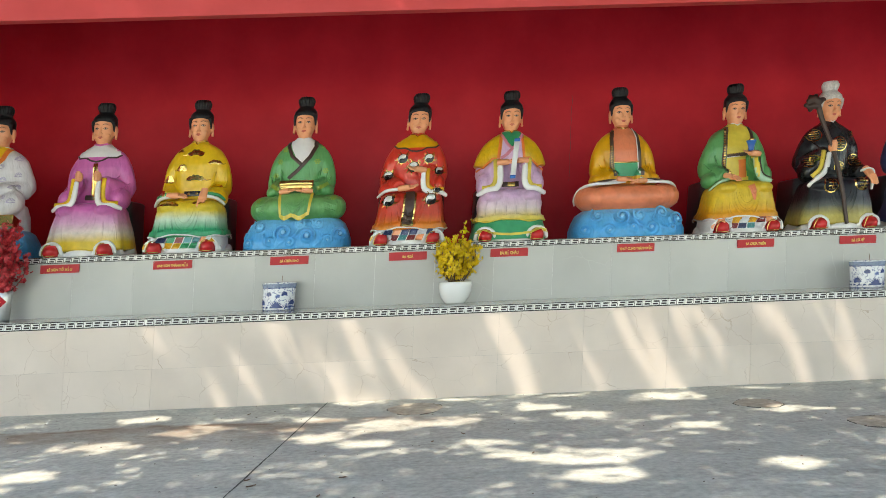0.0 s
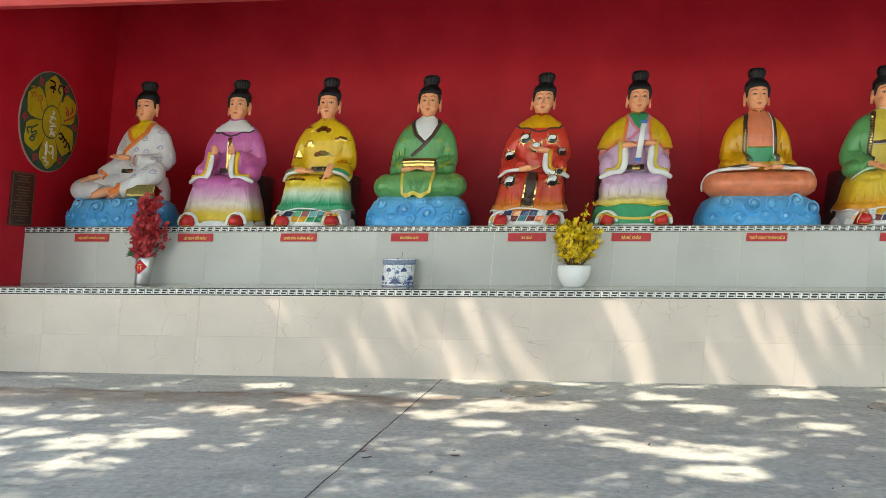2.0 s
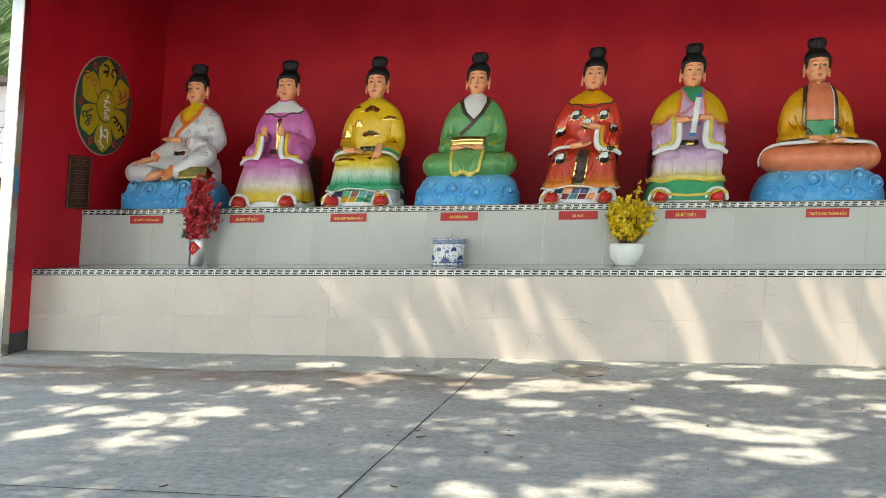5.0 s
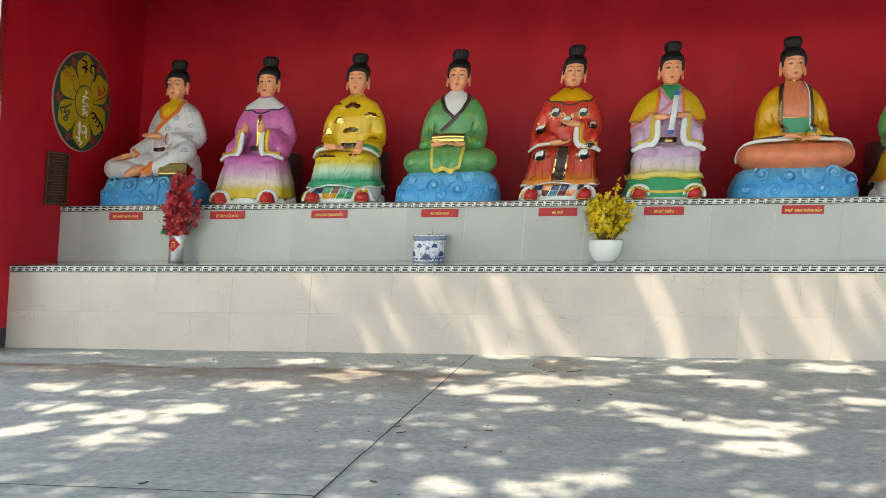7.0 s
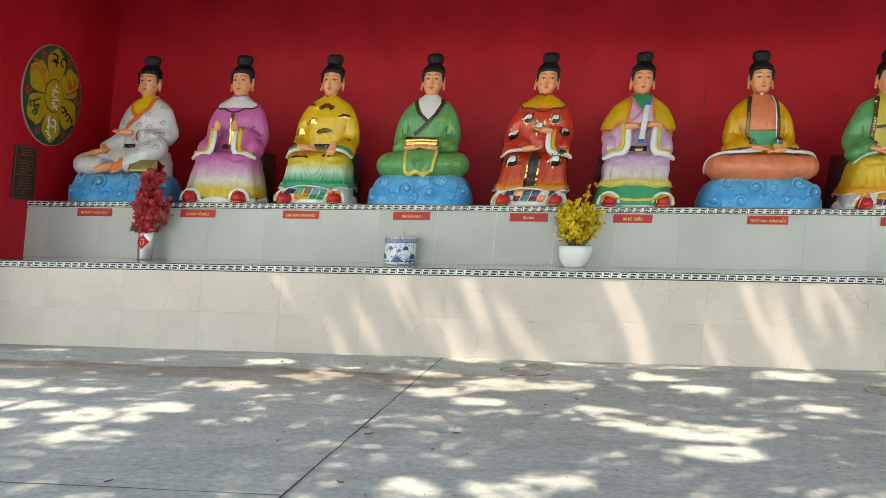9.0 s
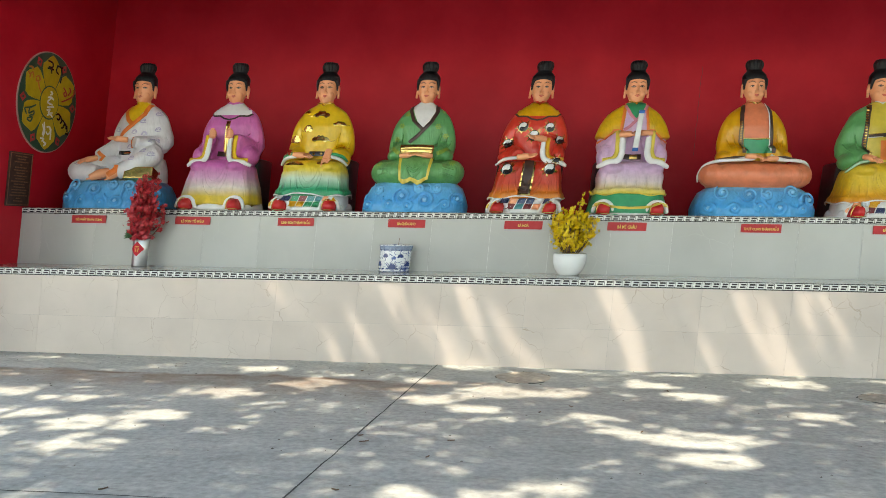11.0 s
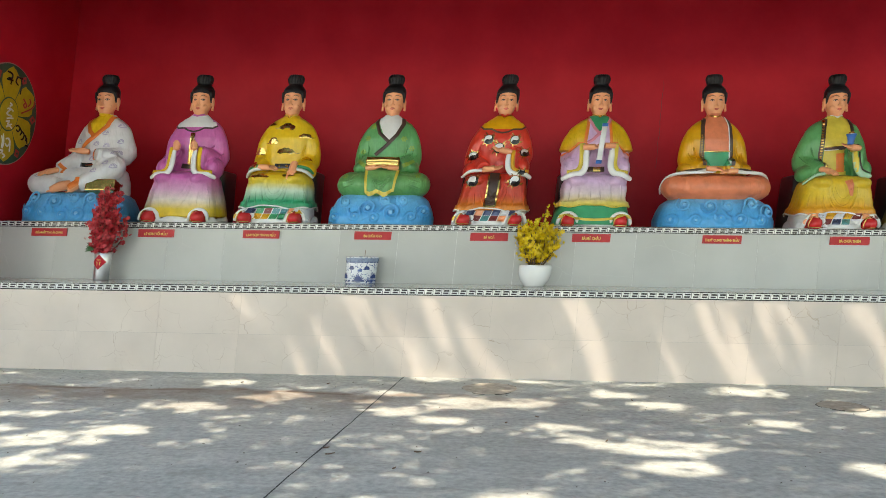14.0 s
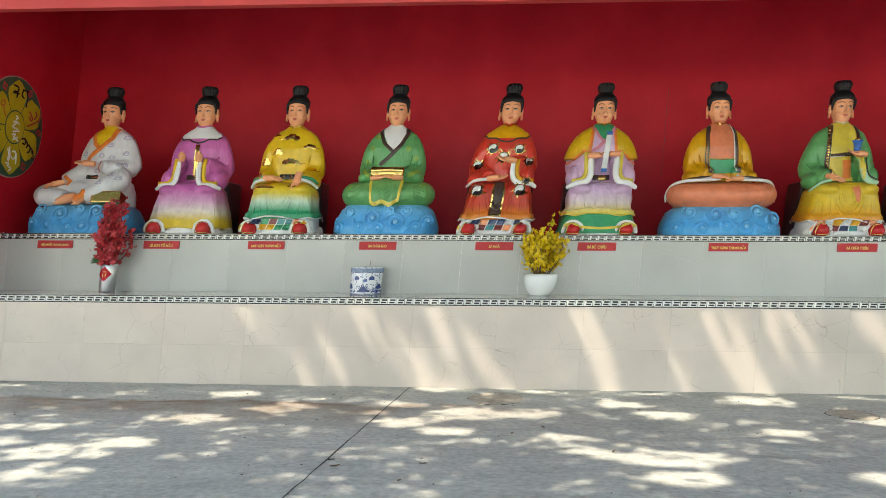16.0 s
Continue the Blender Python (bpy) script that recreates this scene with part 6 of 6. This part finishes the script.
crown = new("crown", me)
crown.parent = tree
bm = bmesh.new()
tube(bm, smooth_line([(0, 0, 0), (.05, .1, 1.2), (.2, .3, 2.6), (.4, .6, 3.6)]), smooth_radii([.34, .27, .24, .2], 4), n=14)
part("trunk", bm, Q["bark"], tree, "", True, (MID - LEAN / TAPER, 0, 0))
rg = random.Random(9)
for k in range(11):
    ex, ey = -4.0 + 1.3 * k, rg.uniform(-7.0, -1.6)
    end = Vector((ex + 2.2, ey + 10.2, rg.uniform(5.4, 6.0)))
    st = Vector((.4, .6, 3.5))
    mid = st.lerp(end, .5) + Vector((rg.uniform(-.4, .4), rg.uniform(-.3, .3), .9))
    bm = bmesh.new()
    line = smooth_line([st, mid, end], 6)
    tube(bm, line, [.12 - .105 * i / len(line) for i in range(len(line))], n=8)
    part("limb", bm, Q["bark"], tree, "", True, (MID - LEAN / TAPER, 0, 0))

# ---- marks and litter on the concrete ----
def strip(name, a, b, w, label):
    bm = bmesh.new()
    a, b = Vector((*a, .003)), Vector((*b, .003))
    k = 40
    s = (b - a).cross(Vector((0, 0, 1))).normalized()
    prev = None
    rgs = random.Random(3)
    for i in range(k + 1):
        p = a.lerp(b, i / k) + s * rgs.uniform(-.004, .004)
        ww = w * rgs.uniform(.6, 1.2)
        q = [bm.verts.new(p + s * ww), bm.verts.new(p - s * ww)]
        if prev:
            bm.faces.new((prev[0], q[0], q[1], prev[1]))
        prev = q
    tagged(part(name, bm, M["joint"]), label, "floor joint", kind="structure")


strip("floor_joint", (4.836, -.01), (4.30, -6.6), .006, "dark saw-cut joint across the concrete yard")
strip("floor_joint", (-3, -4.03), (4.50, -3.96), .005, "dark saw-cut joint along the concrete yard")
for x, y, rx, ry in ((5.65, -.53, .24, .27), (8.48, -.95, .19, .20), (9.0, -1.84, .22, .22)):
    bm = bmesh.new()
    rgm = random.Random(int(x * 10))
    ph = rgm.uniform(0, 6)
    rim = [(rx * math.cos(t) * (1 + .05 * math.sin(3 * t + ph)), ry * math.sin(t) * (1 + .06 * math.sin(2 * t + ph))) for t in [2 * math.pi * i / 36 for i in range(36)]]
    vs0 = [bm.verts.new((a, b, .0042)) for a, b in rim]
    vs1 = [bm.verts.new((a * .6, b * .6, .006)) for a, b in rim]
    for i in range(36):
        bm.faces.new((vs0[i], vs0[(i + 1) % 36], vs1[(i + 1) % 36], vs1[i]))
    bm.faces.new(vs1)
    ob = thing("mortar_patch", (x, y, 0), "round mortar repair patch in the concrete, cracked round its edge", "floor patch", "mortar patches")
    part("patch", bm, Q["mortar"], ob, "", True, (x, y, 0))
    for k in range(5):
        i0 = 7 * k + rgm.randint(0, 2)
        seg = [rim[(i0 + i) % 36] for i in range(rgm.randint(4, 7))]
        bm = bmesh.new()
        tube(bm, [(a * rgm.uniform(.97, 1.03), b * rgm.uniform(.97, 1.03), .002) for a, b in seg], [rgm.uniform(.0015, .005) for _ in seg], n=5)
        part("edge_crack", bm, M["joint"], ob, "", False, (x, y, 0))
for i, (x, y) in enumerate(((5.22, -2.74), (6.415, -2.34), (6.81, -.945), (5.77, -1.88), (6.0, -1.66), (4.65, -2.7), (4.70, -2.84), (4.74, -3.75), (3.44, -.525), (4.21, -.48), (3.62, -3.9), (5.12, -3.11))):
    rgl = random.Random(i + 40)
    L, W = rgl.uniform(.014, .034), rgl.uniform(.006, .013)
    a = rgl.uniform(0, 6.3)
    bm = bmesh.new()
    up = []
    for t in range(6):
        s = t / 5
        for side in (-1, 0, 1):
            lx, ly = (s - .5) * 2 * L, side * W * math.sin(math.pi * min(.97, max(.03, s)))
            up.append(bm.verts.new((lx * math.cos(a) - ly * math.sin(a), lx * math.sin(a) + ly * math.cos(a), .003 + .006 * abs(side) + .010 * abs(s - .5))))
    for t in range(5):
        for k in range(2):
            q = t * 3 + k
            bm.faces.new((up[q], up[q + 1], up[q + 4], up[q + 3]))
    bmesh.ops.solidify(bm, geom=bm.faces[:], thickness=.0015)
    ob = part("dry_leaf", bm, Q["dry"], None, "", True, (x, y, 0))
    ob.location = (x, y, 0)
    tagged(ob, "curled dry brown leaf fallen on the concrete", "leaf", "fallen leaves")

bm = bmesh.new()
rgs = random.Random(77)
for i in range(420):
    c = Vector((rgs.uniform(-.5, 10.5), -.02 - 5.2 * rgs.random() ** 1.3, .0025))
    w, a = rgs.uniform(.003, .011), rgs.uniform(0, 6.3)
    e = Vector((math.cos(a), math.sin(a), 0)) * w
    o = Vector((-e.y, e.x, 0)) * rgs.uniform(.3, .9)
    v = [bm.verts.new(q) for q in (c - e, c + o, c + e, c - o, c + Vector((0, 0, w * .6)))]
    for k in range(4):
        bm.faces.new((v[k], v[(k + 1) % 4], v[4]))
tagged(part("grit", bm, Q["rubble"]), "dark grit and leaf crumbs strewn on the concrete", "grit", kind="stuff")

# ---- glazed tiles and key borders of the ledges ----
low = tagged(new("lower_riser"), "lower ledge front clad in beige stone-look tiles", "ledge", kind="structure")
high = tagged(new("upper_riser"), "upper ledge front clad in pale grey tiles", "ledge", kind="structure")
rg = random.Random(2)
for row, (z0, z1) in enumerate(((0.0, .375), (.3766, .771))):
    for k in range(19):
        bm = bmesh.new()
        o = rg.uniform(-.0006, .0006)
        box(bm, (.8 * k + .0008), o, z0, .8 * k + .7992, .014, z1)
        part("tile", bm, M["beige"], low)
x = 5.169 - .615 * 9
while x < X1:
    bm = bmesh.new()
    o = rg.uniform(-.0006, .0006)
    box(bm, max(X0, x) + .001, Y1 + o, Z1, min(X1, x + .613), Y1 + .014, 1.389)
    if x + .613 > X0 + .01:
        part("tile", bm, M["grey"], high)
    x += .615
tops = tagged(new("ledge_top"), "glossy pale grey tiles on top of the ledges", "ledge", kind="structure")
for k in range(19):
    for y0, y1, z in ((.012, Y1 + .002, Z1), (Y1 + .012, Y2, Z2)):
        bm = bmesh.new()
        box(bm, .8 * k + .0015, y0, z - .014, .8 * k + .7985, y1, z - .001)
        part("tile", bm, M["ledge"], tops)


def key_border(name, parent, y, z0, z1):
    """White border tiles with a black running key."""
    u, h = .07984, z1 - z0
    for k in range(19):
        bm = bmesh.new()
        a, b = .8 * k + .0008, .8 * k + .7992
        box(bm, a, y - .004, z0, b, y + .014, z1, 0, 0)
        box(bm, a, y - .0052, z1 - .009, b, y - .003, z1 - .0005, 0, 1)
        box(bm, a, y - .0052, z0 + .0005, b, y - .003, z0 + .010, 0, 1)
        i = 0
        while i < 10:
            x = a + i * u
            zc, d = (z0 + z1) / 2, .0055
            for xa, xb, za, zb in ((x + .013, x + .064, zc + .004, zc + .019), (x + .008, x + .057, zc - .019, zc - .004), (x + .0690, x + .0730, z0 + .012, z1 - .012),
                                   (x + .003, x + .016, zc + .0235, zc + .0255), (x + .06, x + .0695, zc - .0255, zc - .0235)):
                if xb < b:
                    box(bm, xa, y - d, za, xb, y - .003, zb, 0, 1)
            i += 1
        part(name, bm, [M["strip_white"], M["strip_black"]], parent)


key_border("border_tile", low, 0.0, .772, Z1)
key_border("border_tile", high, Y1, 1.390, Z2)
